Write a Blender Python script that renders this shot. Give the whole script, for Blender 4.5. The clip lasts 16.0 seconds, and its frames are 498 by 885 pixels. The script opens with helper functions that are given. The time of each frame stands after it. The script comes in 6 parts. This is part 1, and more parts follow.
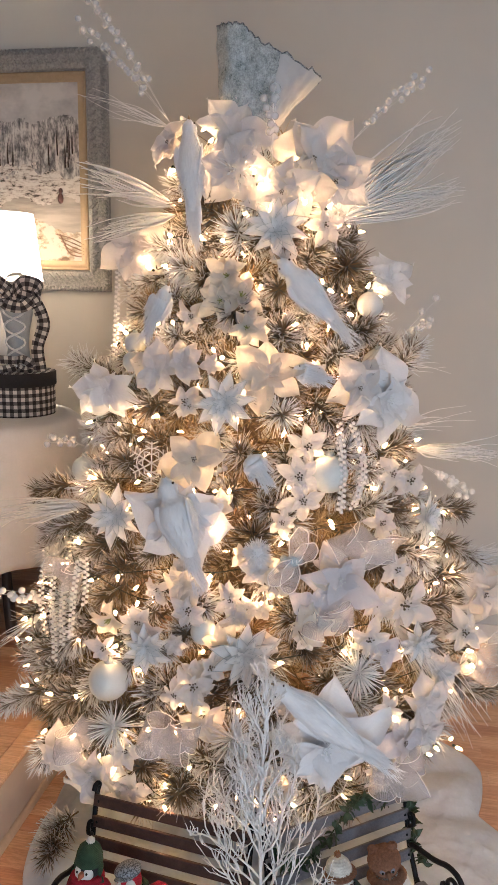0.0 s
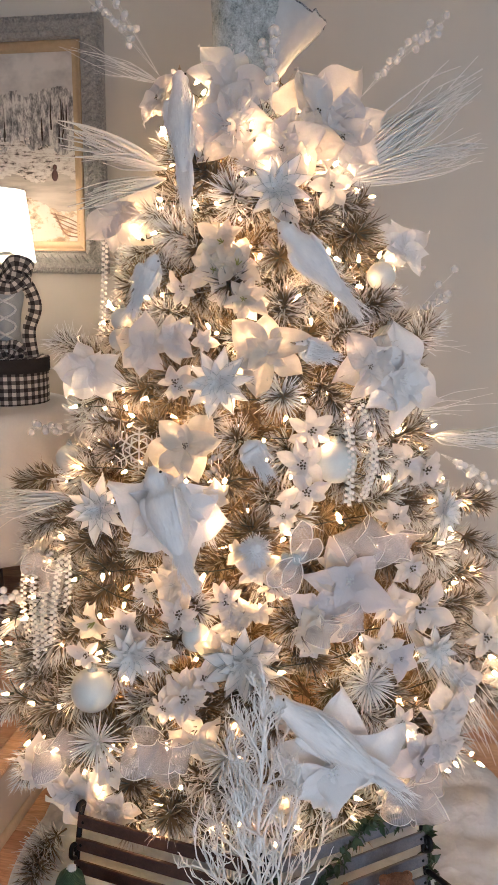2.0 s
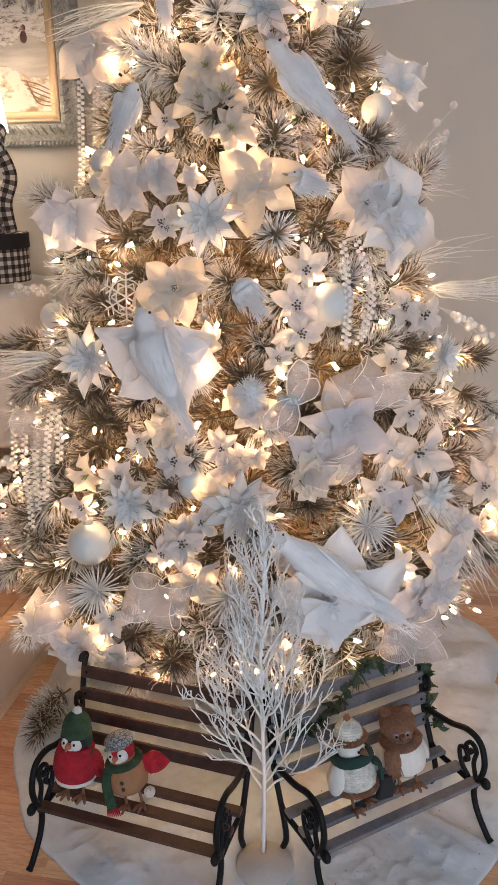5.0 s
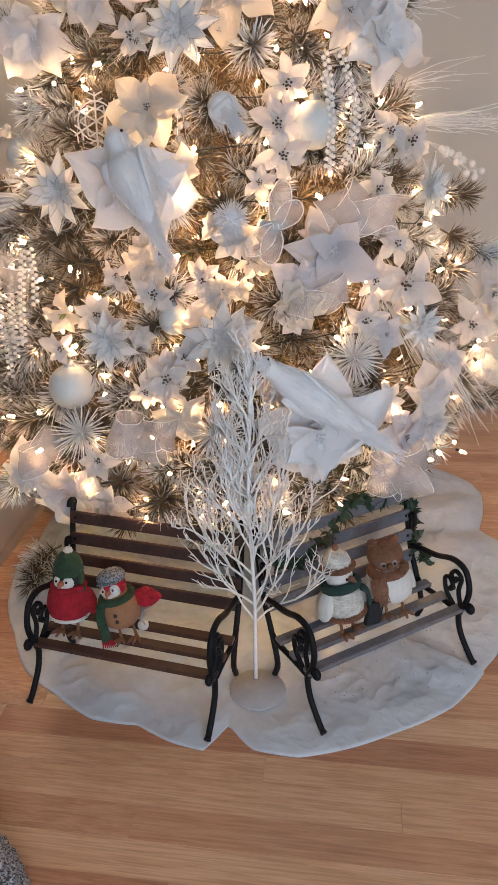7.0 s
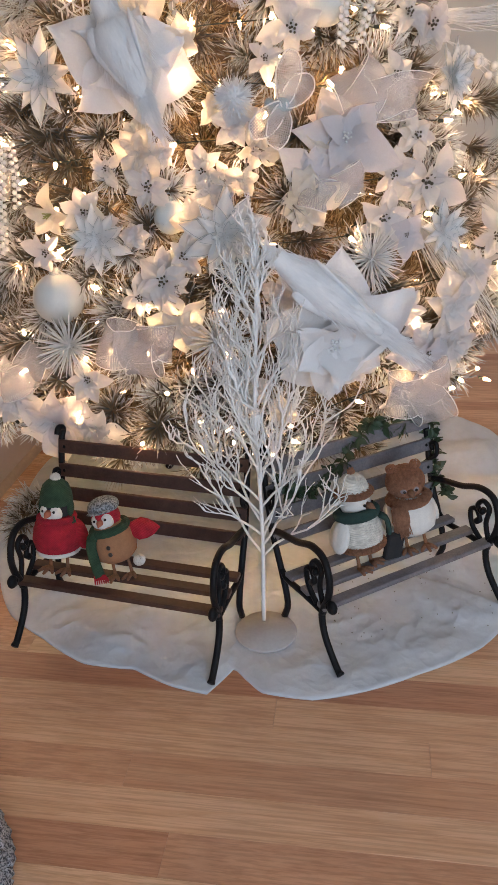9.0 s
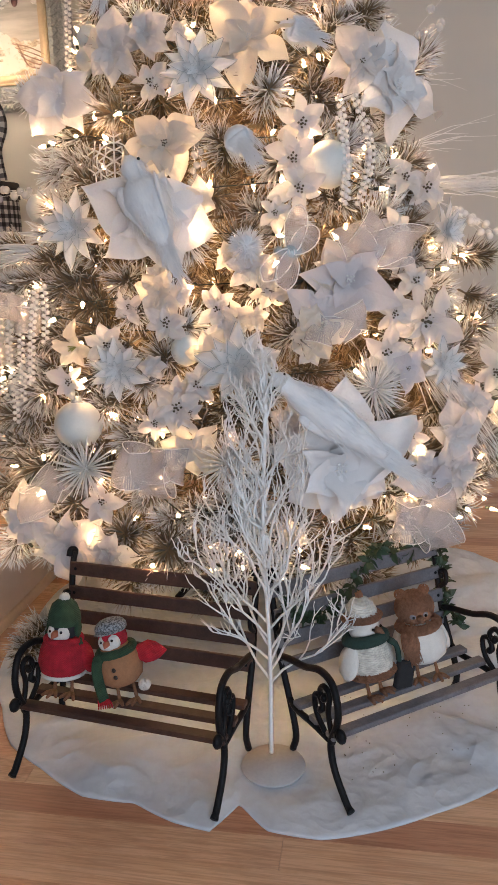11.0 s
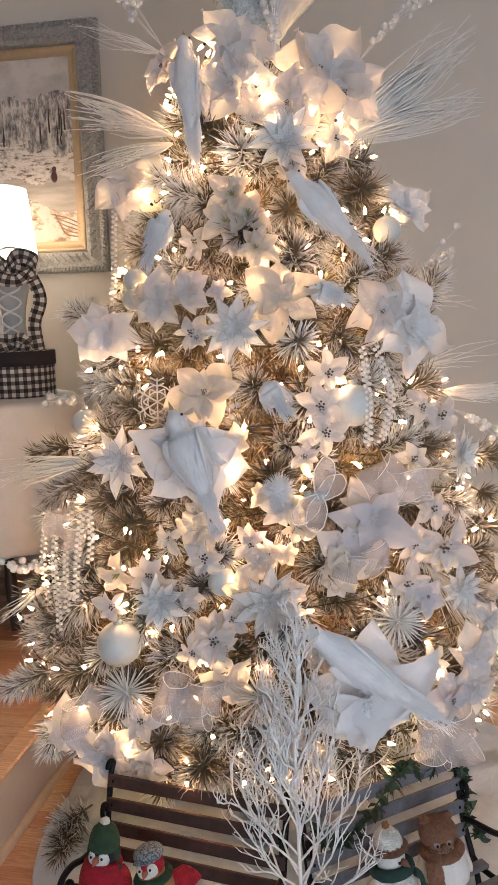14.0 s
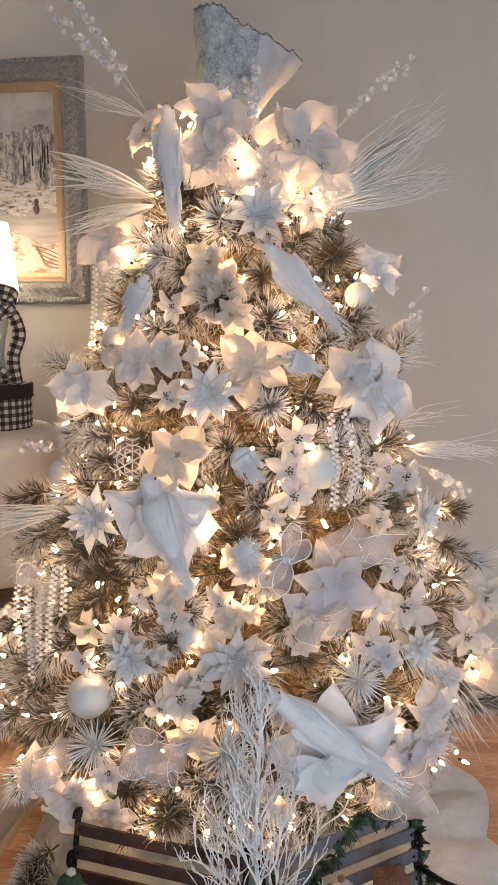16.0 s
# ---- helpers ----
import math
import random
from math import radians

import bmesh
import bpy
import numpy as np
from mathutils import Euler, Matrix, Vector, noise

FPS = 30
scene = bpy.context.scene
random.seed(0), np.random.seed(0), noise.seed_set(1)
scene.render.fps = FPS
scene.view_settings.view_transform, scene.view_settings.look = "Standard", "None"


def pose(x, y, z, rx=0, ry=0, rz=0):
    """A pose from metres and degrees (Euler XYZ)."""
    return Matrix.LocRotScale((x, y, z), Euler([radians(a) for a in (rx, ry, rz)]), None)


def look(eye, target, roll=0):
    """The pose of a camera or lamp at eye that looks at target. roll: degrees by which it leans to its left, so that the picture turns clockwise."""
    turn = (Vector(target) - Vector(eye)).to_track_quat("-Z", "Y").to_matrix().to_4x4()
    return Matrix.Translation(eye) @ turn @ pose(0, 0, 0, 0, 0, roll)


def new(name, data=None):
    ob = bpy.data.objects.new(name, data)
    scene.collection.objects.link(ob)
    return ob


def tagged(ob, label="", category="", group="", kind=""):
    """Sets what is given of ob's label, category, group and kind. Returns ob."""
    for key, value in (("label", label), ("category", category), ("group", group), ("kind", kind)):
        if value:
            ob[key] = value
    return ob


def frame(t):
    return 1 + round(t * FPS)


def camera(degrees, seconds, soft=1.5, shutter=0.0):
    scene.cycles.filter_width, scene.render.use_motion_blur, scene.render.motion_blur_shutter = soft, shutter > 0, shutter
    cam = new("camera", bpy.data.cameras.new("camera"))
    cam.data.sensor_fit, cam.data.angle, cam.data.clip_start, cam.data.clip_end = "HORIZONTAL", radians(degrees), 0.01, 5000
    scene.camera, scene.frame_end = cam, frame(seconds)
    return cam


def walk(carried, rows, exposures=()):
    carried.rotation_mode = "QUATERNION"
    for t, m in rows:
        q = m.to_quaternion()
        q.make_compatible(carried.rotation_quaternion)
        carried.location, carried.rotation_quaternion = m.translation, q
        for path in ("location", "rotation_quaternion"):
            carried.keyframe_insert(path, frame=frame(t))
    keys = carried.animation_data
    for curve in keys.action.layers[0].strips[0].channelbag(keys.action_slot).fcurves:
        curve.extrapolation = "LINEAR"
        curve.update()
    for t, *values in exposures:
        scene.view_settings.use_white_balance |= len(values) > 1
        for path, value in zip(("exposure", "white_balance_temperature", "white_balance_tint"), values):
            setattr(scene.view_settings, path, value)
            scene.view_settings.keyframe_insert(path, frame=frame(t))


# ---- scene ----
cam = camera(36.9, 16.0, 1.4)
PATH = [
    (0, (-0.199, -1.562, 1.748), (-0.015, 0.388, 1.342), 1.2),
    (0.5, (-0.193, -1.513, 1.746), (0.005, 0.435, 1.341), 1.2),
    (1, (-0.177, -1.462, 1.736), (0.037, 0.483, 1.325), 1.2),
    (1.5, (-0.155, -1.412, 1.715), (0.03, 0.536, 1.303), 1.0),
    (2, (-0.141, -1.375, 1.684), (0.006, 0.574, 1.264), 0.8),
    (2.5, (-0.132, -1.366, 1.662), (-0.006, 0.584, 1.239), 0.8),
    (3, (-0.136, -1.359, 1.632), (-0.008, 0.589, 1.201), 0.7),
    (5.5, (-0.158, -1.371, 1.466), (0.024, 0.493, 0.765), -0.7),
    (6, (-0.164, -1.38, 1.425), (0.032, 0.458, 0.659), -0.8),
    (6.5, (-0.149, -1.386, 1.384), (0.056, 0.426, 0.563), -1.2),
    (7, (-0.157, -1.395, 1.337), (0.042, 0.397, 0.473), -1.5),
    (7.5, (-0.165, -1.364, 1.29), (0.032, 0.393, 0.354), -1.6),
    (8, (-0.157, -1.325, 1.198), (0.044, 0.436, 0.272), -1.6),
    (8.5, (-0.167, -1.312, 1.14), (0.031, 0.453, 0.222), -1.9),
    (11, (-0.159, -1.377, 1.07), (0.022, 0.551, 0.569), -1.6),
    (11.5, (-0.174, -1.39, 1.148), (-0.008, 0.552, 0.7), -1.6),
    (12, (-0.187, -1.411, 1.226), (-0.043, 0.542, 0.82), -1.6),
    (12.5, (-0.19, -1.422, 1.294), (-0.045, 0.539, 0.929), -1.6),
    (13, (-0.193, -1.419, 1.355), (-0.043, 0.547, 1.018), -1.6),
    (13.5, (-0.198, -1.419, 1.411), (-0.035, 0.548, 1.088), -1.5),
    (14, (-0.208, -1.424, 1.473), (-0.042, 0.541, 1.144), -1.4),
    (14.5, (-0.209, -1.443, 1.515), (-0.038, 0.525, 1.198), -1.1),
    (15, (-0.209, -1.458, 1.561), (-0.028, 0.507, 1.234), -0.7),
    (15.5, (-0.199, -1.462, 1.595), (0.017, 0.5, 1.272), -0.1),
    (16, (-0.199, -1.47, 1.628), (0.031, 0.49, 1.309), 0.3),
]
walk(cam, [(t, look(eye, target, roll)) for t, eye, target, roll in PATH],
     [(t, stops, 6450, 16) for t, stops in ((0, -0.58), (5, -0.62), (8.5, -0.58), (12.5, -0.68), (16, -0.60))])

# ---- light ----
TURN = -15.0                      # the room stands turned against the tree
ROOM = pose(0, 0, 0, 0, 0, TURN)
world = bpy.data.worlds.new("sky")
scene.world = world
world.use_nodes = True
sky = world.node_tree.nodes.new("ShaderNodeTexSky")
sky.sky_type, sky.sun_disc, sky.sun_elevation, sky.sun_rotation = "NISHITA", False, radians(35), radians(200)
world.node_tree.links.new(sky.outputs[0], world.node_tree.nodes["Background"].inputs[0])
world.node_tree.nodes["Background"].inputs[1].default_value = 0.1


def lamp(name, kind, m, energy, colour, **more):
    data = bpy.data.lights.new(name, kind)
    data.energy, data.color = energy, colour
    for key, value in more.items():
        if key == "size":
            data.shape, data.size, data.size_y = "RECTANGLE", value[0], value[1]
        if key == "radius":
            data.shadow_soft_size = value
    ob = new(name, data)
    ob.matrix_world = m
    return ob


# daylight from the window behind the camera
lamp("window_light", "AREA", ROOM @ pose(1.2, -2.93, 1.2, 90, 0, 0), 94, (0.69, 0.85, 1.0), size=(1.7, 1.9))
lamp("table_lamp_bulb", "POINT", pose(-1.03, 2.1, 1.87), 260, (1.0, 0.84, 0.64), radius=0.04)


# ---- materials ----
class Nodes:
    def __init__(self, name):
        self.mat = bpy.data.materials.new(name)
        self.mat.use_nodes = True
        self.tree = self.mat.node_tree
        self.bsdf = self.tree.nodes["Principled BSDF"]
        self.out = self.tree.nodes["Material Output"]

    def add(self, kind, **values):
        n = self.tree.nodes.new(kind)
        for key, v in values.items():
            n.inputs[key.replace("_", " ")].default_value = v
        return n

    def link(self, a, b):
        self.tree.links.new(a, b)

    def set(self, **values):
        for key, v in values.items():
            self.bsdf.inputs[key.replace("_", " ")].default_value = v
        return self

    def coords(self, scale=(1, 1, 1), kind="Object"):
        tc, mp = self.add("ShaderNodeTexCoord"), self.add("ShaderNodeMapping")
        mp.inputs["Scale"].default_value = scale
        self.link(tc.outputs[kind], mp.inputs["Vector"])
        return mp.outputs[0]

    def noise(self, scale, vec=None, detail=4.0, rough=0.6):
        n = self.add("ShaderNodeTexNoise", Scale=scale, Detail=detail, Roughness=rough)
        self.link(vec or self.coords(), n.inputs["Vector"])
        return n.outputs["Fac"]

    def ramp(self, fac, *stops):
        n = self.add("ShaderNodeValToRGB")
        while len(n.color_ramp.elements) < len(stops):
            n.color_ramp.elements.new(0.5)
        for e, (p, c) in zip(n.color_ramp.elements, stops):
            e.position, e.color = p, (*c, 1)
        self.link(fac, n.inputs[0])
        return n.outputs[0]

    def mix(self, fac, a, b, blend="MIX"):
        n = self.tree.nodes.new("ShaderNodeMix")
        n.data_type, n.blend_type = "RGBA", blend
        for socket, v in ((n.inputs[0], fac), (n.inputs[6], a), (n.inputs[7], b)):
            if isinstance(v, (int, float)):
                socket.default_value = v
            elif isinstance(v, tuple):
                socket.default_value = (*v, 1)
            else:
                self.link(v, socket)
        return n.outputs[2]

    def math(self, op, a, b=0.0):
        n = self.tree.nodes.new("ShaderNodeMath")
        n.operation = op
        for socket, v in ((n.inputs[0], a), (n.inputs[1], b)):
            if isinstance(v, (int, float)):
                socket.default_value = v
            else:
                self.link(v, socket)
        return n.outputs[0]

    def colour(self, socket):
        self.link(socket, self.bsdf.inputs["Base Color"])
        return self

    def bump(self, height, strength=0.3, distance=0.002):
        n = self.add("ShaderNodeBump", Strength=strength, Distance=distance)
        self.link(height, n.inputs["Height"])
        self.link(n.outputs[0], self.bsdf.inputs["Normal"])
        return self

    def rough(self, fac, low, high):
        n = self.add("ShaderNodeMapRange", To_Min=low, To_Max=high)
        self.link(fac, n.inputs[0])
        self.link(n.outputs[0], self.bsdf.inputs["Roughness"])
        return self

    def random(self):
        return self.add("ShaderNodeObjectInfo").outputs["Random"]

    def island(self):
        return self.add("ShaderNodeNewGeometry").outputs["Random Per Island"]

    def thin(self, colour, share, clear=0.0):
        """Lets light through: a share of translucence, and a share of open weave."""
        tl = self.add("ShaderNodeBsdfTranslucent")
        if isinstance(colour, tuple):
            tl.inputs[0].default_value = (*colour, 1)
        else:
            self.link(colour, tl.inputs[0])
        m = self.add("ShaderNodeMixShader")
        m.inputs[0].default_value = share
        self.link(self.bsdf.outputs[0], m.inputs[1])
        self.link(tl.outputs[0], m.inputs[2])
        last = m.outputs[0]
        if not isinstance(clear, float) or clear > 0:
            tr, m2 = self.add("ShaderNodeBsdfTransparent"), self.add("ShaderNodeMixShader")
            if isinstance(clear, float):
                m2.inputs[0].default_value = clear
            else:
                self.link(clear, m2.inputs[0])
            self.link(last, m2.inputs[1])
            self.link(tr.outputs[0], m2.inputs[2])
            last = m2.outputs[0]
        self.link(last, self.out.inputs[0])
        return self


def plain(name, colour, rough=0.6, metal=0.0, vary=0.25, scale=30.0, bump=0.2, dist=0.001):
    n = Nodes(name).set(Roughness=rough, Metallic=metal)
    f = n.noise(scale)
    g = n.noise(scale * 6)
    dark, light = tuple(c * (1 - vary) for c in colour), tuple(min(1, c * (1 + vary)) for c in colour)
    n.colour(n.mix(0.5, n.ramp(f, (0.3, dark), (0.7, light)), n.ramp(g, (0.3, dark), (0.7, light))))
    if bump:
        n.bump(g, bump, dist)
    return n.mat


def knit(name, colour):
    n = Nodes(name).set(Roughness=0.95)
    sep = n.add("ShaderNodeSeparateXYZ")
    n.link(n.coords(), sep.inputs[0])
    row = n.math("SINE", n.math("MULTIPLY", sep.outputs[2], 1500.0))
    col = n.math("SINE", n.math("MULTIPLY", n.math("ADD", sep.outputs[0], n.math("MULTIPLY", sep.outputs[1], 0.7)), 1100.0))
    loop = n.math("MULTIPLY", row, col)
    f = n.noise(60)
    c = n.mix(0.55, n.ramp(f, (0.3, tuple(0.7 * q for q in colour)), (0.7, tuple(1.25 * q for q in colour))), n.ramp(n.math("ADD", n.math("MULTIPLY", loop, 0.5), 0.5), (0.1, (0.6, 0.6, 0.6)), (0.6, (1, 1, 1))), "MULTIPLY")
    return n.colour(c).bump(loop, 0.5, 0.0015).mat


def speckled(name, dark, light, scale=260.0):
    n = Nodes(name).set(Roughness=0.95)
    f = n.noise(scale, detail=2)
    n.colour(n.ramp(f, (0.42, dark), (0.56, light)))
    return n.bump(f, 0.8, 0.003).mat


def wall_paint():
    n = Nodes("wall_paint").set(Roughness=0.75)
    f, g = n.noise(1.3), n.noise(220, detail=2)
    n.colour(n.ramp(f, (0.3, (0.565, 0.56, 0.53)), (0.7, (0.605, 0.60, 0.57))))
    return n.bump(g, 0.12, 0.001).mat


def oak():
    n = Nodes("oak_floor").set(Coat_Weight=0.35, Coat_Roughness=0.22)
    r = n.random()
    tc = n.add("ShaderNodeTexCoord")
    shift = n.add("ShaderNodeVectorMath")
    shift.operation = "ADD"
    comb = n.add("ShaderNodeCombineXYZ")
    n.link(n.math("MULTIPLY", r, 40.0), comb.inputs[0])
    n.link(n.math("MULTIPLY", r, 17.0), comb.inputs[1])
    n.link(tc.outputs["Object"], shift.inputs[0])
    n.link(comb.outputs[0], shift.inputs[1])
    mp = n.add("ShaderNodeMapping")
    mp.inputs["Scale"].default_value = (1.9, 15, 15)
    n.link(shift.outputs[0], mp.inputs[0])
    grain = n.noise(1.0, mp.outputs[0], 6, 0.65)
    mp2 = n.add("ShaderNodeMapping")
    mp2.inputs["Scale"].default_value = (9, 210, 210)
    n.link(shift.outputs[0], mp2.inputs[0])
    pores = n.noise(1.0, mp2.outputs[0], 3)
    base = n.ramp(r, (0.0, (0.47, 0.215, 0.125)), (0.22, (0.63, 0.37, 0.22)), (0.48, (0.79, 0.53, 0.34)), (0.75, (0.66, 0.395, 0.24)), (1.0, (0.56, 0.305, 0.185)))
    dark = n.ramp(grain, (0.28, (0.52, 0.40, 0.32)), (0.42, (1, 1, 1)), (0.50, (0.86, 0.79, 0.73)), (0.56, (1, 1, 1)), (0.70, (0.72, 0.62, 0.54)))
    c = n.mix(0.9, base, dark, "MULTIPLY")
    c = n.mix(0.34, c, n.ramp(pores, (0.42, (0.45, 0.38, 0.32)), (0.55, (1, 1, 1))), "MULTIPLY")
    mp3 = n.add("ShaderNodeMapping")
    mp3.inputs["Scale"].default_value = (3.2, 26, 26)
    n.link(shift.outputs[0], mp3.inputs[0])
    streak = n.noise(1.0, mp3.outputs[0], 5, 0.7)
    c = n.mix(0.85, c, n.ramp(streak, (0.24, (0.30, 0.18, 0.13)), (0.31, (1, 1, 1))), "MULTIPLY")
    n.colour(c).rough(grain, 0.32, 0.5)
    return n.bump(pores, 0.15, 0.0006).mat


def petal_cloth(name, colour, share=0.35, glitter=0.0, veins=False):
    n = Nodes(name).set(Roughness=0.7, Sheen_Weight=0.3)
    f, g = n.noise(45), n.noise(900, detail=1)
    r = n.random()
    tone = n.ramp(r, (0.0, tuple(c * 0.93 for c in colour)), (1.0, tuple(min(1.0, c * 1.04) for c in colour)))
    c = n.mix(0.14, tone, n.ramp(f, (0.35, (0.62, 0.6, 0.58)), (0.65, (1, 1, 1))), "MULTIPLY")
    n.colour(c)
    if glitter:
        v = n.add("ShaderNodeTexVoronoi", Scale=900.0)
        n.link(n.coords(), v.inputs["Vector"])
        n.link(n.ramp(v.outputs["Color"], (1 - glitter, (0, 0, 0)), (1.0, (1, 1, 1))), n.bsdf.inputs["Metallic"])
        n.set(Roughness=0.4)
    if veins:
        sep = n.add("ShaderNodeSeparateXYZ")
        n.link(n.coords(), sep.inputs[0])
        x = n.math("ABSOLUTE", sep.outputs[0])
        rib = n.math("SINE", n.math("MULTIPLY", n.math("SUBTRACT", sep.outputs[1], n.math("MULTIPLY", x, 1.1)), 42.0))
        spine = n.math("MINIMUM", n.math("MULTIPLY", x, 30.0), 1.0)
        g = n.math("ADD", n.math("MULTIPLY", rib, 0.35), n.math("ADD", n.math("MULTIPLY", g, 0.6), spine))
        n.bump(g, 0.22, 0.004)
    else:
        n.bump(g, 0.25, 0.0008)
    return n.thin(c, share).mat


def plumage():
    n = Nodes("white_feather").set(Roughness=0.75, Sheen_Weight=0.4)
    streak, broad = n.noise(1.0, n.coords((260, 45, 260)), 3), n.noise(30)
    c = n.mix(0.12, n.ramp(broad, (0.3, (0.84, 0.86, 0.89)), (0.7, (0.92, 0.93, 0.94))), n.ramp(streak, (0.4, (0.6, 0.62, 0.66)), (0.6, (1, 1, 1))), "MULTIPLY")
    n.colour(c).bump(streak, 0.5, 0.002)
    return n.thin(c, 0.2).mat


def needles():
    """Flocked pine: brown-green towards the stem, frosted towards the tips."""
    n = Nodes("flocked_needles").set(Roughness=0.85)
    at = n.add("ShaderNodeAttribute")
    at.attribute_name = "frost"
    r, isl = n.random(), n.island()
    green = n.ramp(isl, (0.0, (0.06, 0.05, 0.03)), (0.5, (0.17, 0.115, 0.06)), (1.0, (0.035, 0.06, 0.058)))
    snow = n.ramp(r, (0.0, (0.46, 0.42, 0.37)), (0.5, (0.62, 0.61, 0.60)), (1.0, (0.78, 0.82, 0.85)))
    f = n.math("ADD", n.math("ADD", at.outputs["Fac"], n.math("MULTIPLY", r, 0.45)), n.math("MULTIPLY", n.math("SUBTRACT", isl, 0.45), 0.5))
    n.colour(n.mix(n.ramp(f, (0.60, (0.03, 0.03, 0.03)), (1.16, (1, 1, 1))), green, snow))
    return n.mat


def inner_needles():
    """Bare brown needles in the depth of the tree, the bulbs' golden glow mixed into their colour."""
    n = Nodes("gold_lit_needles").set(Roughness=0.8)
    n.colour(n.ramp(n.island(), (0.0, (0.07, 0.045, 0.025)), (0.45, (0.24, 0.165, 0.085)), (0.8, (0.40, 0.30, 0.17)), (1.0, (0.56, 0.49, 0.37))))
    return n.mat


def glow(name, colour, strength):
    n = Nodes(name)
    n.set(Base_Color=(*colour, 1), Emission_Color=(*colour, 1), Emission_Strength=strength)
    return n.mat


def mesh_ribbon(name, colour, clear=0.5):
    n = Nodes(name).set(Roughness=0.45, Base_Color=(*colour, 1))
    uv = n.coords((1, 1, 1), "UV")
    w = [n.add("ShaderNodeTexWave", Scale=s) for s in (60.0, 60.0)]
    w[1].bands_direction = "Y"
    for x in w:
        n.link(uv, x.inputs["Vector"])
    weave = n.math("MAXIMUM", w[0].outputs["Fac"], w[1].outputs["Fac"])
    hole = n.math("MULTIPLY", n.math("SUBTRACT", 1.0, n.math("MULTIPLY", weave, 0.5)), clear * 1.95)
    v = n.add("ShaderNodeTexVoronoi", Scale=700.0)
    n.link(n.coords(), v.inputs["Vector"])
    n.link(n.ramp(v.outputs["Color"], (0.8, (0, 0, 0)), (0.95, (1, 1, 1))), n.bsdf.inputs["Metallic"])
    return n.thin(colour, 0.3, hole).mat


def sequin_lace():
    n = Nodes("silver_sequin").set(Roughness=0.4)
    big, fine = n.noise(22, detail=7, rough=0.8), n.noise(210, detail=3)
    c = n.ramp(big, (0.36, (0.10, 0.13, 0.13)), (0.42, (0.36, 0.42, 0.43)), (0.52, (0.56, 0.63, 0.65)), (0.62, (0.74, 0.79, 0.80)))
    n.colour(n.mix(0.5, c, n.ramp(fine, (0.35, (0.3, 0.34, 0.34)), (0.6, (1, 1, 1))), "MULTIPLY"))
    n.link(n.ramp(fine, (0.5, (0, 0, 0)), (0.7, (0.8, 0.8, 0.8))), n.bsdf.inputs["Metallic"])
    return n.bump(n.math("ADD", big, fine), 0.9, 0.006).mat


def gingham(name, size, axes="XZ", kind="Object"):
    n = Nodes(name).set(Roughness=0.85)
    sep = n.add("ShaderNodeSeparateXYZ")
    n.link(n.coords((1 / size,) * 3, kind), sep.inputs[0])
    bands = [n.math("GREATER_THAN", n.math("FRACT", sep.outputs[a]), 0.5) for a in axes]
    s = n.math("MULTIPLY", n.math("ADD", *bands), 0.5)
    c = n.ramp(s, (0.0, (0.62, 0.60, 0.57)), (0.5, (0.13, 0.12, 0.12)), (1.0, (0.018, 0.017, 0.02)))
    g = n.noise(700)
    return n.colour(c).bump(g, 0.3, 0.0008).mat


def skirt_cloth():
    """Thin satin-backed felt, crumpled in crisp small creases."""
    n = Nodes("skirt_cloth").set(Roughness=0.42, Sheen_Weight=0.2)
    f = n.noise(5)
    n.colour(n.mix(0.16, n.ramp(f, (0.3, (0.50, 0.545, 0.60)), (0.7, (0.60, 0.645, 0.70))), n.ramp(n.noise(28, detail=6, rough=0.7), (0.35, (0.55, 0.53, 0.50)), (0.6, (1, 1, 1))), "MULTIPLY"))
    crease = []
    for size, deep in ((6.0, 3.2), (15.0, 3.0), (34.0, 2.6)):
        fold = n.noise(size, detail=1.5, rough=0.4)
        crease.append(n.math("SUBTRACT", 1.0, n.math("MINIMUM", n.math("MULTIPLY", n.math("ABSOLUTE", n.math("SUBTRACT", fold, 0.5)), deep * 2), 1.0)))
    h = n.math("ADD", n.math("MULTIPLY", crease[0], 0.45), n.math("ADD", n.math("MULTIPLY", crease[1], 0.22), n.math("ADD", n.math("MULTIPLY", crease[2], 0.08), n.math("MULTIPLY", n.noise(420), 0.05))))
    return n.bump(h, 0.75, 0.011).mat


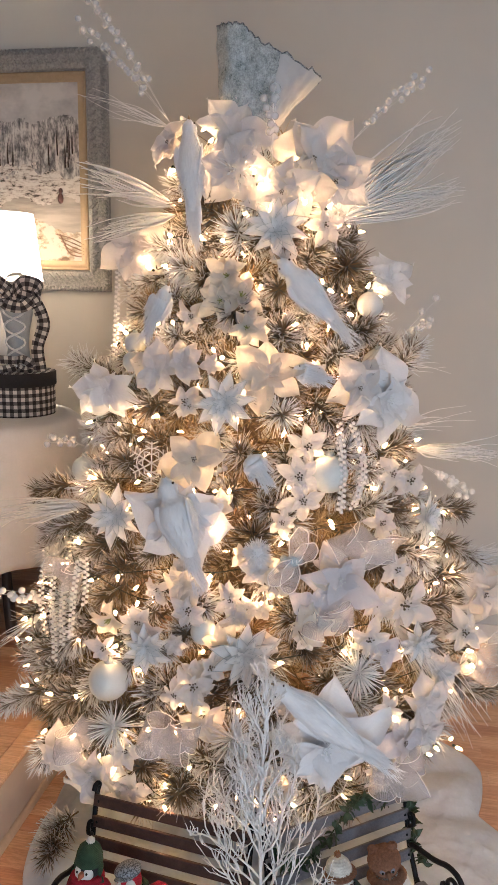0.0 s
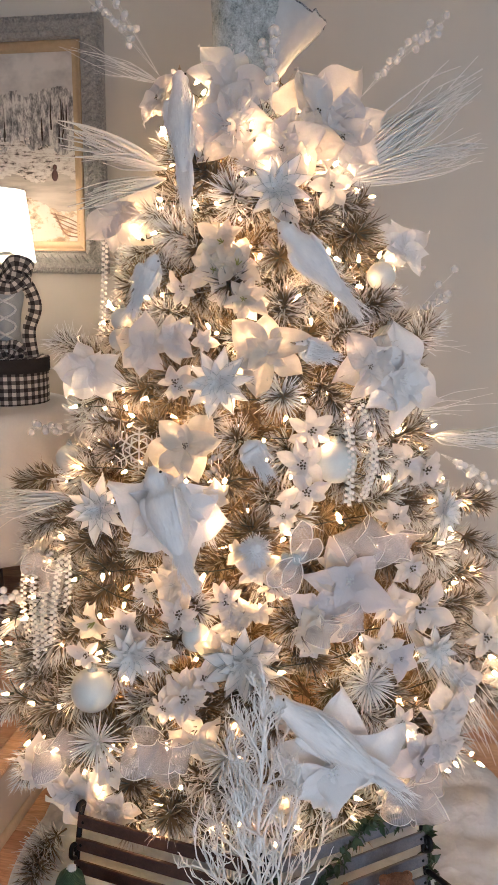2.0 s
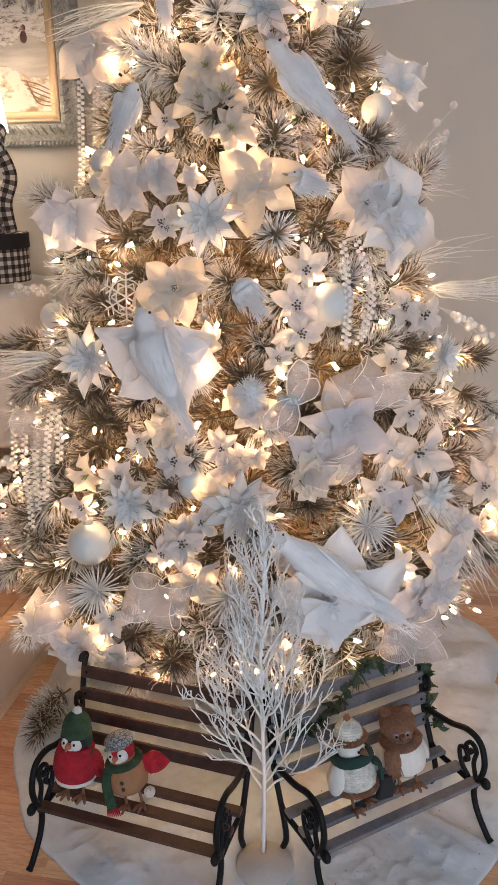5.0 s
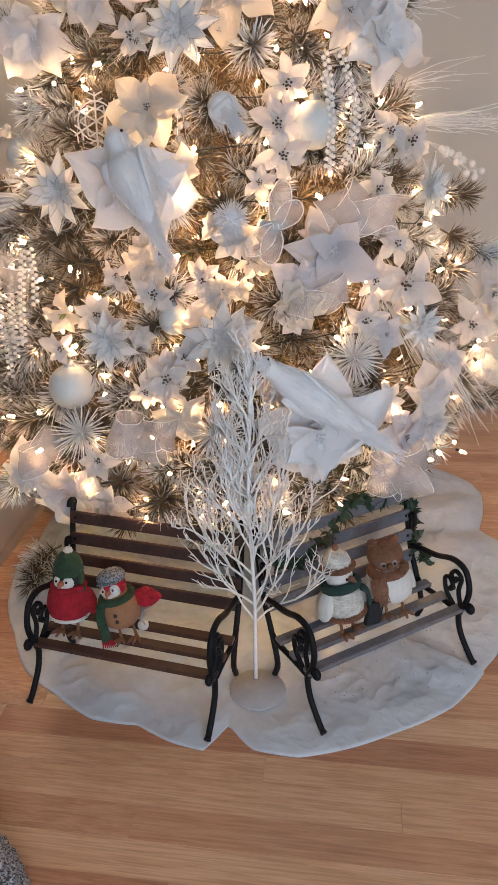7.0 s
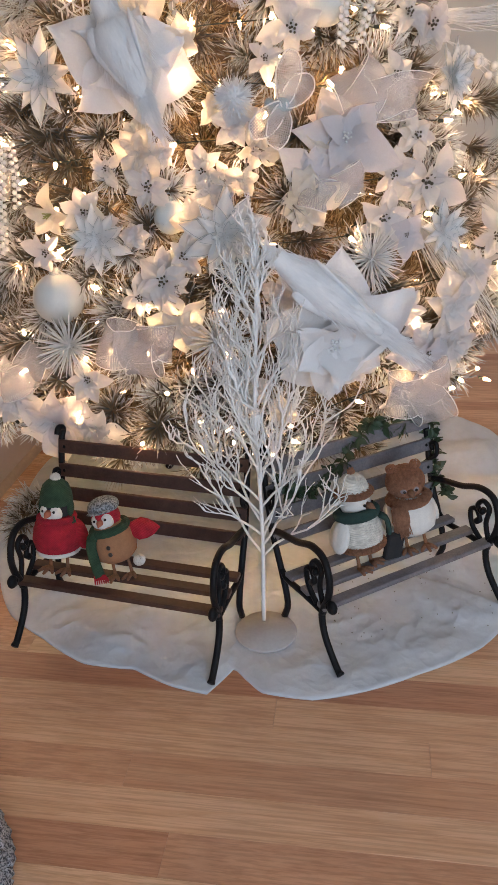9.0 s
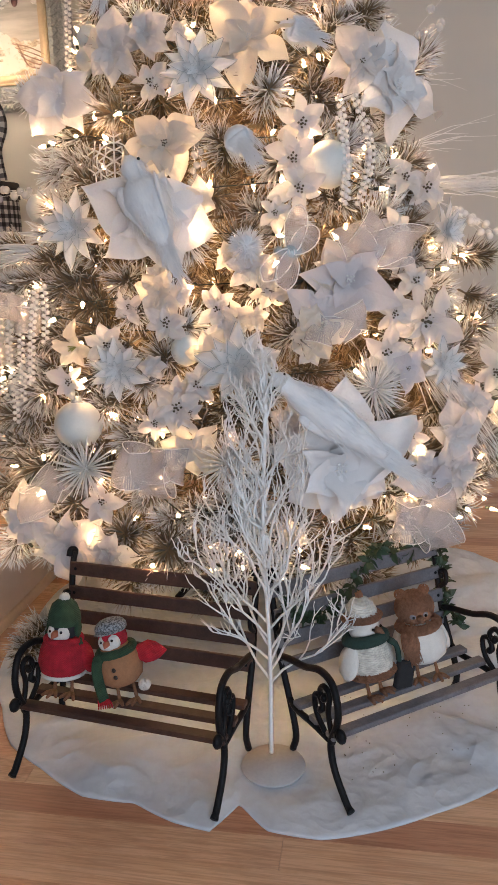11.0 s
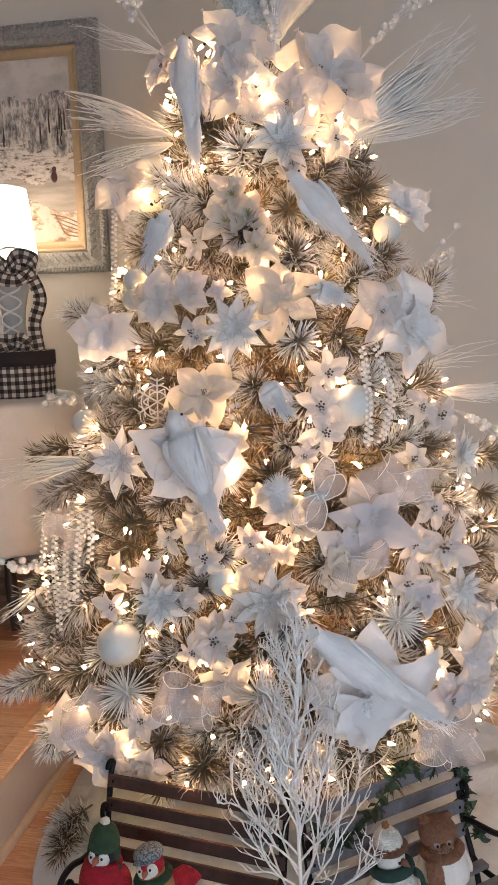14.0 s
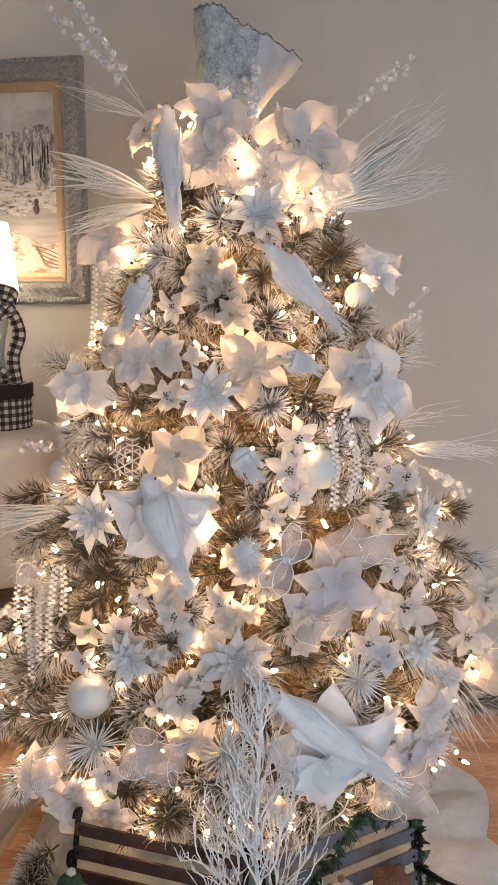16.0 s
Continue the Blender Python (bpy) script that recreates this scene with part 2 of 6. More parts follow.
M = dict(
    wall=wall_paint(), oak=oak(), white_trim=plain("white_trim", (0.72, 0.69, 0.64), 0.45, vary=0.06, scale=8),
    ceiling=plain("ceiling_paint", (0.78, 0.77, 0.74), 0.9, vary=0.04, scale=5),
    needle=needles(), bare=inner_needles(), bark=plain("bark", (0.16, 0.11, 0.07), 0.9, scale=60),
    velvet=petal_cloth("velvet_white", (0.85, 0.83, 0.82), 0.48, veins=True), snow=petal_cloth("snow_velvet", (0.84, 0.845, 0.86), 0.22, veins=True), satin=petal_cloth("satin_cream", (0.88, 0.84, 0.77), 0.58, veins=True),
    lilac=petal_cloth("satin_lilac", (0.74, 0.72, 0.75), 0.4, veins=True), silver_petal=petal_cloth("silver_petal", (0.88, 0.89, 0.89), 0.35, 0.03),
    # riser: beige with the tree lights' warmth put into the colour
    russet=plain("russet_paint", (0.075, 0.028, 0.024), 0.7), riser=plain("warm_lit_beige", (0.60, 0.50, 0.41), 0.7, vary=0.05, scale=4), shoe=plain("shoe_moulding", (0.60, 0.46, 0.33), 0.5, vary=0.12, scale=12),
    band=gingham("woven_band", 0.0085),
    silver_edge=plain("silver_glitter", (0.42, 0.48, 0.50), 0.4, 0.5, 0.6, 500, 0.5),
    stamen=plain("stamen_dark", (0.10, 0.08, 0.05), 0.7, scale=200, vary=0.5), stamen_green=plain("stamen_green", (0.35, 0.38, 0.12), 0.6, scale=200),
    stamen_pearl=plain("stamen_pearl", (0.75, 0.75, 0.74), 0.3, scale=200),
    feather=plumage(), eye=plain("black_bead", (0.01, 0.01, 0.01), 0.15, bump=0, vary=0.1),
    beak=plain("beak_horn", (0.35, 0.27, 0.18), 0.5), bauble=plain("frosted_bauble", (0.66, 0.69, 0.67), 0.45, vary=0.06, scale=60),
    pearl=plain("pearl", (0.82, 0.80, 0.77), 0.25, vary=0.05), straw=petal_cloth("white_straw", (0.92, 0.91, 0.89), 0.2),
    mesh=mesh_ribbon("glitter_mesh", (0.74, 0.72, 0.73)), wire=plain("green_wire", (0.02, 0.03, 0.02), 0.5, bump=0),
    bulb=glow("warm_bulb", (1.0, 0.59, 0.275), 236.0),
    iron=plain("black_iron", (0.008, 0.008, 0.009), 0.5, 0.0, 0.5, 60, 0.4), brown_wood=plain("brown_slat", (0.052, 0.026, 0.020), 0.5, scale=40, vary=0.45),
    grey_wood=plain("grey_slat", (0.135, 0.135, 0.15), 0.5, scale=40, vary=0.35), skirt=skirt_cloth(),
    white_twig=plain("white_twig", (0.80, 0.80, 0.79), 0.6, vary=0.08, scale=80), sequin=sequin_lace(),
    cloth=plain("table_linen", (0.66, 0.67, 0.69), 0.9, vary=0.05, scale=20), dark_wood=plain("dark_wood", (0.03, 0.018, 0.014), 0.4, scale=30),
    frame_silver=plain("carved_silver", (0.39, 0.40, 0.40), 0.5, 0.35, 0.6, 90, 0.9, 0.004), frame_gold=plain("gold_liner", (0.50, 0.385, 0.25), 0.45, 0.3, 0.12, 40),
    red_knit=knit("red_knit", (0.42, 0.014, 0.030)), green_knit=knit("green_knit", (0.028, 0.065, 0.034)),
    grey_knit=plain("grey_knit", (0.17, 0.19, 0.20), 0.95, vary=0.4, scale=160, bump=0.8, dist=0.003), tan_felt=plain("tan_felt", (0.33, 0.16, 0.08), 0.95, vary=0.2, scale=120),
    white_felt=plain("white_felt", (0.72, 0.70, 0.66), 0.95, vary=0.1, scale=120, bump=0.6, dist=0.002), brown_fur=plain("brown_fur", (0.34, 0.165, 0.095), 0.95, vary=0.5, scale=140, bump=1.0, dist=0.004),
    black_felt=plain("black_felt", (0.02, 0.02, 0.022), 0.95, scale=120), leaf=plain("garland_leaf", (0.03, 0.06, 0.03), 0.6, vary=0.4),
    base_disc=plain("cream_disc", (0.42, 0.42, 0.43), 0.7, vary=0.1, scale=20), lace=plain("white_lace", (0.75, 0.78, 0.80), 0.8), shaft=plain("grey_leather", (0.42, 0.47, 0.50), 0.6, vary=0.1, scale=40),
    tweed=speckled("grey_tweed", (0.07, 0.08, 0.09), (0.30, 0.33, 0.36)), speckled_knit=speckled("speckled_knit", (0.05, 0.05, 0.06), (0.50, 0.51, 0.54), 280.0), twine=plain("brown_twine", (0.21, 0.105, 0.06), 0.9, vary=0.4, scale=260, bump=0.8, dist=0.002),
    grey_felt=plain("grey_felt", (0.30, 0.28, 0.31), 0.95, vary=0.15, scale=120), green_felt=plain("green_felt", (0.018, 0.045, 0.038), 0.95, vary=0.25, scale=120, bump=0.5, dist=0.002),
    orange_felt=plain("orange_felt", (0.42, 0.13, 0.07), 0.9), shade=None, white_knit=knit("white_knit", (0.66, 0.64, 0.58)), cloth_thin=petal_cloth("thin_linen", (0.80, 0.74, 0.64), 0.3), lace_veil=petal_cloth("lace_veil", (0.62, 0.64, 0.65), 0.3, 0.04),
)
M["iron"].node_tree.nodes["Principled BSDF"].inputs["Specular IOR Level"].default_value = 0.16


# ---- mesh tools ----
class Shape:
    """Collects vertices and faces of one mesh."""

    def __init__(self):
        self.v, self.f, self.frost, self.uv = [], [], [], []

    def add(self, verts, faces, m=None):
        k = len(self.v)
        self.v += [tuple(m @ Vector(p)) if m else tuple(p) for p in verts]
        self.f += [tuple(i + k for i in f) for f in faces]
        return self

    def grid(self, fn, nu, nv, m=None, close=False):
        """A sheet: fn(u, v), u and v from 0 to 1."""
        k = len(self.v)
        cols = nu if close else nu + 1
        for j in range(nv + 1):
            for i in range(cols):
                p = Vector(fn(i / nu, j / nv))
                self.v.append(tuple(m @ p) if m else tuple(p))
        for j in range(nv):
            for i in range(nu):
                a, b = k + j * cols + i, k + j * cols + (i + 1) % cols
                self.f.append((a, b, b + cols, a + cols))
        return self

    def ball(self, c, r, nu=12, nv=8, m=None):
        rx, ry, rz = r if isinstance(r, tuple) else (r, r, r)
        cx, cy, cz = c
        return self.grid(lambda u, v: (cx + rx * math.cos(2 * math.pi * u) * math.sin(math.pi * (0.002 + v * 0.996)),
                                       cy + ry * math.sin(2 * math.pi * u) * math.sin(math.pi * (0.002 + v * 0.996)),
                                       cz - rz * math.cos(math.pi * (0.002 + v * 0.996))), nu, nv, m, True)

    def box(self, lo, hi, m=None, bevel=0.0):
        (x0, y0, z0), (x1, y1, z1) = lo, hi
        if not bevel:
            return self.add([(x, y, z) for z in (z0, z1) for x, y in ((x0, y0), (x1, y0), (x1, y1), (x0, y1))],
                            [(3, 2, 1, 0), (4, 5, 6, 7), (0, 1, 5, 4), (1, 2, 6, 5), (2, 3, 7, 6), (3, 0, 4, 7)], m)
        b = bevel
        rings = [(z0, b), (z0 + b, 0), (z1 - b, 0), (z1, b)]
        verts = []
        for z, s in rings:
            for x, y, sx, sy in ((x0, y0, 1, 1), (x1, y0, -1, 1), (x1, y1, -1, -1), (x0, y1, 1, -1)):
                verts += [(x + sx * (s + b), y + sy * s, z), (x + sx * s, y + sy * (s + b), z)]
        order = [0, 2, 3, 5, 4, 6, 7, 1]
        verts = [verts[8 * k + o] for k in range(4) for o in order]
        faces = [tuple(range(7, -1, -1)), tuple(range(24, 32))]
        faces += [(8 * k + i, 8 * k + (i + 1) % 8, 8 * k + 8 + (i + 1) % 8, 8 * k + 8 + i) for k in range(3) for i in range(8)]
        return self.add(verts, faces, m)

    def tube(self, path, radius, sides=6, m=None, flat=1.0, ends=True):
        """A tapered tube along points; radius: a number or one for each point."""
        pts = [Vector([float(c) for c in p]) for p in path]
        n = len(pts)
        rad = [float(q) for q in radius] if isinstance(radius, (list, tuple)) else [radius] * n
        k = len(self.v)
        side = None
        for i, p in enumerate(pts):
            d = (pts[min(i + 1, n - 1)] - pts[max(i - 1, 0)]).normalized()
            if side is None:
                side = d.orthogonal().normalized()
            side = (side - d * side.dot(d)).normalized()
            up = d.cross(side)
            for s in range(sides):
                a = 2 * math.pi * s / sides
                q = p + rad[i] * (math.cos(a) * side + flat * math.sin(a) * up)
                self.v.append(tuple(m @ q) if m else tuple(q))
        for i in range(n - 1):
            for s in range(sides):
                a, b = k + i * sides + s, k + i * sides + (s + 1) % sides
                self.f.append((a, b, b + sides, a + sides))
        if ends:
            self.f += [tuple(k + s for s in range(sides - 1, -1, -1)), tuple(k + (n - 1) * sides + s for s in range(sides))]
        return self

    def lathe(self, profile, sides=24, m=None):
        return self.grid(lambda u, v: self._turn(profile, u, v), sides, len(profile) - 1, m, True)

    @staticmethod
    def _turn(profile, u, v):
        r, z = profile[round(v * (len(profile) - 1))]
        return r * math.cos(2 * math.pi * u), r * math.sin(2 * math.pi * u), z

    def data(self, name, material, smooth=True):
        me = bpy.data.meshes.new(name)
        me.from_pydata(self.v, [], self.f)
        if self.frost:
            me.attributes.new("frost", "FLOAT", "POINT").data.foreach_set("value", self.frost)
        if self.uv:
            layer = me.uv_layers.new(name="weave")
            flat = [c for loop in me.loops for c in self.uv[loop.vertex_index]]
            layer.data.foreach_set("uv", flat)
        me.materials.append(material)
        if smooth:
            me.polygons.foreach_set("use_smooth", [True] * len(me.polygons))
        return me


def part(name, shape, material, parent=None, label="", m=None, smooth=True):
    me = shape.data(name, material, smooth) if isinstance(shape, Shape) else shape
    ob = new(name, me)
    ob.parent = parent
    if m is not None:
        ob.matrix_basis = m
    if label:
        tagged(ob, label)
    return ob


def thing(name, m, label, category, group=""):
    ob = new(name)
    ob.empty_display_size = 0.02
    ob.matrix_basis = m
    return tagged(ob, label, category, group)


def spline(points, n):
    """A smooth curve through points, n steps for each span."""
    p = [Vector(q) for q in points]
    p = [2 * p[0] - p[1]] + p + [2 * p[-1] - p[-2]]
    out = []
    for i in range(1, len(p) - 2):
        for s in range(n):
            t = s / n
            out.append(0.5 * (2 * p[i] + (p[i + 1] - p[i - 1]) * t + (2 * p[i - 1] - 5 * p[i] + 4 * p[i + 1] - p[i + 2]) * t * t
                              + (3 * p[i] - p[i - 1] - 3 * p[i + 1] + p[i + 2]) * t ** 3))
    return out + [p[-2]]


rnd = random.Random(7)
U = rnd.uniform

# ---- structure ----
WALL_V, STEP_U, STEP_Z = 2.13, -0.874, 0.225


def structure(name, shape, material, m=ROOM, smooth=False):
    ob = part(name, shape, material, None, "", m, smooth)
    ob["kind"] = "structure"
    return ob


structure("floor", Shape().box((STEP_U, -3.0, -0.12), (2.6, WALL_V, -0.012)), M["bark"])
structure("upper_floor", Shape().box((-3.2, -3.0, -0.12), (STEP_U - 0.02, WALL_V, STEP_Z - 0.016)), M["bark"])
structure("wall_north", Shape().box((-3.3, WALL_V, -0.12), (2.7, WALL_V + 0.12, 3.3)), M["wall"])
structure("wall_east", Shape().box((2.6, -3.0, -0.12), (2.72, WALL_V, 3.3)), M["wall"])
structure("wall_west", Shape().box((-3.32, -3.0, -0.12), (-3.2, WALL_V, 3.3)), M["wall"])
south = Shape()
south.box((-3.3, -3.12, -0.12), (0.3, -3.0, 3.3)).box((2.1, -3.12, -0.12), (2.7, -3.0, 3.3))
south.box((0.3, -3.12, -0.12), (2.1, -3.0, 0.05)).box((0.3, -3.12, 2.05), (2.1, -3.0, 3.3))
structure("wall_south", south, M["wall"])
structure("ceiling", Shape().box((-3.3, -3.12, 3.3), (2.72, WALL_V + 0.12, 3.4)), M["ceiling"])
structure("step_riser", Shape().box((STEP_U - 0.02, -3.0, -0.01), (STEP_U, WALL_V, STEP_Z - 0.016)), M["riser"])
structure("baseboard", Shape().grid(lambda u, v: (STEP_U + 0.0005 + 0.016 * math.cos(1.5708 * u), -3.0 + (3.0 + WALL_V - 0.014) * v, 0.026 * math.sin(1.5708 * u)), 6, 1), M["shoe"])
structure("baseboard", Shape().box((STEP_U + 0.013, WALL_V - 0.014, 0.0), (2.6, WALL_V, 0.10), None, 0.004), M["white_trim"])
window = structure("window_1", Shape().box((0.3, -3.1, 0.05), (2.1, -2.99, 0.075)), M["white_trim"])
for lo, hi in (((0.3, -3.08, 0.075), (0.36, -3.02, 2.05)), ((2.04, -3.08, 0.075), (2.1, -3.02, 2.05)), ((0.36, -3.08, 1.99), (2.04, -3.02, 2.05)), ((0.36, -3.08, 0.075), (2.04, -3.02, 0.135))):
    part("window_frame", Shape().box(lo, hi, None, 0.005), M["white_trim"], window)

# ---- tree ----
AXIS = (0.04, 0.92)
OUTLINE = [(0.16, 0.50), (0.38, 0.70), (0.65, 0.73), (0.9, 0.63), (1.15, 0.54), (1.45, 0.45), (1.72, 0.36), (2.05, 0.27), (2.22, 0.20), (2.35, 0.05)]


def reach(z):
    return float(np.interp(z, [a for a, _ in OUTLINE], [b for _, b in OUTLINE]))


def needle_sprig(seed, count, length, needle, spread, thick=0.0011, mat="needle"):
    """A branch tip along +z with needles all round it."""
    r = random.Random(seed)
    s = Shape()
    s.tube([(0, 0, -length * 0.9), (0, 0, length * 0.55)], [0.0032, 0.0016], 5)
    s.frost += [0.1] * 10
    for i in range(count):
        h = r.uniform(-0.5, 0.6) ** 1 * length
        a = r.uniform(0, 6.283)
        lean = radians(r.uniform(*spread)) * (1.0 - 0.55 * max(0, h / length))
        d = Vector((math.cos(a) * math.sin(lean), math.sin(a) * math.sin(lean), math.cos(lean)))
        n = needle * r.uniform(0.7, 1.15)
        p0 = Vector((0, 0, h))
        p1 = p0 + d * n * 0.55
        p2 = p0 + d * n + Vector((r.uniform(-1, 1), r.uniform(-1, 1), r.uniform(-1.2, 0.6))) * n * 0.13
        s.tube([p0, p1, p2], [thick, thick * 1.15, thick * 0.35], 3, ends=False)
        s.frost += [0.0] * 3 + [0.45] * 3 + [0.9] * 3
    return s.data("branch_tip", M[mat], False)


tree = thing("christmas_tree", pose(AXIS[0], AXIS[1], 0), "flocked artificial pine christmas tree with frosted needles on a skirt", "christmas tree")
part("trunk", Shape().tube([(0, 0, 0.02), (0, 0, 1.2), (0, 0, 2.3)], [0.035, 0.028, 0.008], 10), M["bark"], tree)
stand = Shape()
for k in range(4):
    stand.tube(spline([(0.03 * math.cos(k * 1.571 + 0.5), 0.03 * math.sin(k * 1.571 + 0.5), 0.16), (0.14 * math.cos(k * 1.571 + 0.5), 0.14 * math.sin(k * 1.571 + 0.5), 0.10), (0.27 * math.cos(k * 1.571 + 0.5), 0.27 * math.sin(k * 1.571 + 0.5), 0.012)], 4), 0.011, 6)
part("stand", stand, M["iron"], tree)
TIPS = [needle_sprig(k, 210, 0.068, 0.066, (26, 84), 0.0016) for k in range(4)] + [needle_sprig(9, 190, 0.085, 0.056, (35, 95), 0.0016)]

BARE = [needle_sprig(20 + k, 230, 0.08, 0.055, (30, 95), 0.0012, "bare") for k in range(2)]


def place_tips(count, lo, hi, in0, in1, front, name, seed):
    r = random.Random(seed)
    for i in range(count):
        z = lo + (hi - lo) * (1 - math.sqrt(1 - (i + 0.5) / count * 0.985)) + r.uniform(-0.03, 0.03)
        a = radians(-90) + front * ((i * 0.61803 + r.uniform(-0.03, 0.03)) % 1 - 0.5) * 2
        d = reach(z) * r.uniform(in0, in1)
        out = Vector((math.cos(a), math.sin(a), r.uniform(-0.35, 0.25)))
        out = (out + Vector((r.uniform(-1, 1), r.uniform(-1, 1), r.uniform(-1, 1))) * 0.55).normalized()
        m = Matrix.Translation((math.cos(a) * d, math.sin(a) * d, z)) @ out.to_track_quat("Z", "Y").to_matrix().to_4x4() @ Matrix.Scale(r.uniform(0.85, 1.3), 4)
        part(name, r.choice(BARE if name == "inner_branch" else TIPS), None, tree, "", m)


place_tips(295, 0.22, 2.2, 0.86, 1.0, radians(112), "branch_tip", 1)
place_tips(90, 1.55, 2.28, 0.45, 1.0, radians(125), "top_branch", 4)
place_tips(230, 0.18, 2.15, 0.62, 0.82, radians(125), "inner_branch", 2)
place_tips(70, 0.3, 2.15, 0.8, 1.0, radians(70), "rear_branch", 3)
for ob in [o for o in tree.children if o.name.startswith("rear_branch")]:
    ob.matrix_basis = pose(0, 0, 0, 0, 0, 180) @ ob.matrix_basis
boughs = Shape()
for i in range(150):
    z = 0.2 + 1.95 * (1 - math.sqrt(1 - (i + 0.5) / 150 * 0.985))
    a, d = i * 2.39996, reach(z) * 0.88
    boughs.tube([(0, 0, z + 0.1 * d), (0.5 * d * math.cos(a), 0.5 * d * math.sin(a), z + 0.04), (d * math.cos(a), d * math.sin(a), z)], [0.006, 0.005, 0.003], 4)
part("bough", boughs, M["bark"], tree)["kind"] = "stuff"
inner = Shape()
for i in range(7000):
    z, a = U(0.22, 2.2), U(0, 6.283)
    d = reach(z) * U(0.25, 0.72)
    p = Vector((d * math.cos(a), d * math.sin(a), z))
    w = Vector((U(-1, 1), U(-1, 1), U(-1, 1))).normalized()
    inner.tube([p, p + w * U(0.05, 0.09)], [0.0022, 0.0008], 3, ends=False)
    inner.frost += [0.0] * 3 + [0.35] * 3
ob = part("inner_needles", inner, M["bare"], tree, "", None, False)
ob["kind"] = "stuff"

# ---- string of lights ----
lights = thing("string_lights", pose(AXIS[0], AXIS[1], 0), "warm white miniature bulbs on green wire round the tree", "string lights")
b = Shape().lathe([(0.0003, 0.021), (0.0018, 0.0175), (0.0038, 0.011), (0.0045, 0.005), (0.0034, 0.0)], 8)
BULB = b.data("bulb", M["bulb"])
CAP = Shape().lathe([(0.0034, 0.003), (0.0042, -0.002), (0.004, -0.012), (0.002, -0.014)], 8).data("socket", M["wire"])
r = random.Random(21)
wire_path = []
N_BULBS = 288
r2 = random.Random(33)
for i in range(N_BULBS):
    z = 0.27 + 1.97 * (1 - (1 - (i + 0.5) / N_BULBS) ** 0.82) + r.uniform(-0.02, 0.02)
    a = radians(-90) + radians(120) * (2 * ((i * 0.061) % 1) - 1 if int(i * 0.061) % 2 else 1 - 2 * ((i * 0.061) % 1)) + r.uniform(-0.08, 0.08)
    d = reach(z) * r.uniform(0.90, 1.05) + r.uniform(0, 0.055)
    p = Vector((d * math.cos(a), d * math.sin(a), z))
    wire_path.append(p)
    w = Vector((math.cos(a), math.sin(a), 0.2)) + Vector((r.uniform(-1, 1), r.uniform(-1, 1), r.uniform(-1, 1))) * 0.9
    q = w.to_track_quat("Z", "Y").to_matrix().to_4x4()
    bulb = part("bulb", BULB, None, lights, "", Matrix.Translation(p) @ q)
    part("socket", CAP, None, bulb)
for x, y, z in ((0.16, 0.70, 2.10), (0.20, 0.66, 2.03), (0.12, 0.66, 2.02), (0.02, 0.68, 2.10), (-0.05, 0.70, 2.15), (-0.10, 0.72, 2.06), (0.06, 0.64, 1.98), (0.22, 0.72, 1.96), (-0.16, 0.74, 1.95), (0.10, 0.72, 2.17), (0.09, 0.62, 1.93), (0.13, 0.63, 2.06), (0.18, 0.64, 1.92), (-0.02, 0.63, 1.95)):
    bulb = part("bulb", BULB, None, lights, "", Matrix.Translation((x - AXIS[0], y - AXIS[1], z)) @ pose(0, 0, 0, r.uniform(30, 100), 0, r.uniform(-60, 60)))
    part("socket", CAP, None, bulb)
for i in range(190):
    z = 0.34 + 1.78 * (1 - (1 - (i + 0.5) / 190) ** 0.84)
    a, d = radians(-90) + radians(105) * (2 * ((i * 0.618) % 1) - 1), reach(z) * r2.uniform(0.62, 0.86)
    bulb = part("bulb", BULB, None, lights, "", Matrix.Translation((d * math.cos(a), d * math.sin(a), z)) @ pose(0, 0, 0, r2.uniform(0, 180), 0, r2.uniform(-180, 180)))
    part("socket", CAP, None, bulb)
wires = Shape()
for k in range(0, N_BULBS - 6, 6):
    wires.tube(spline([p - Vector((p.x, p.y, 0)).normalized() * 0.02 for p in wire_path[k:k + 7]], 4), 0.0016, 4)
part("wire_run", wires, M["wire"], lights)["kind"] = "stuff"


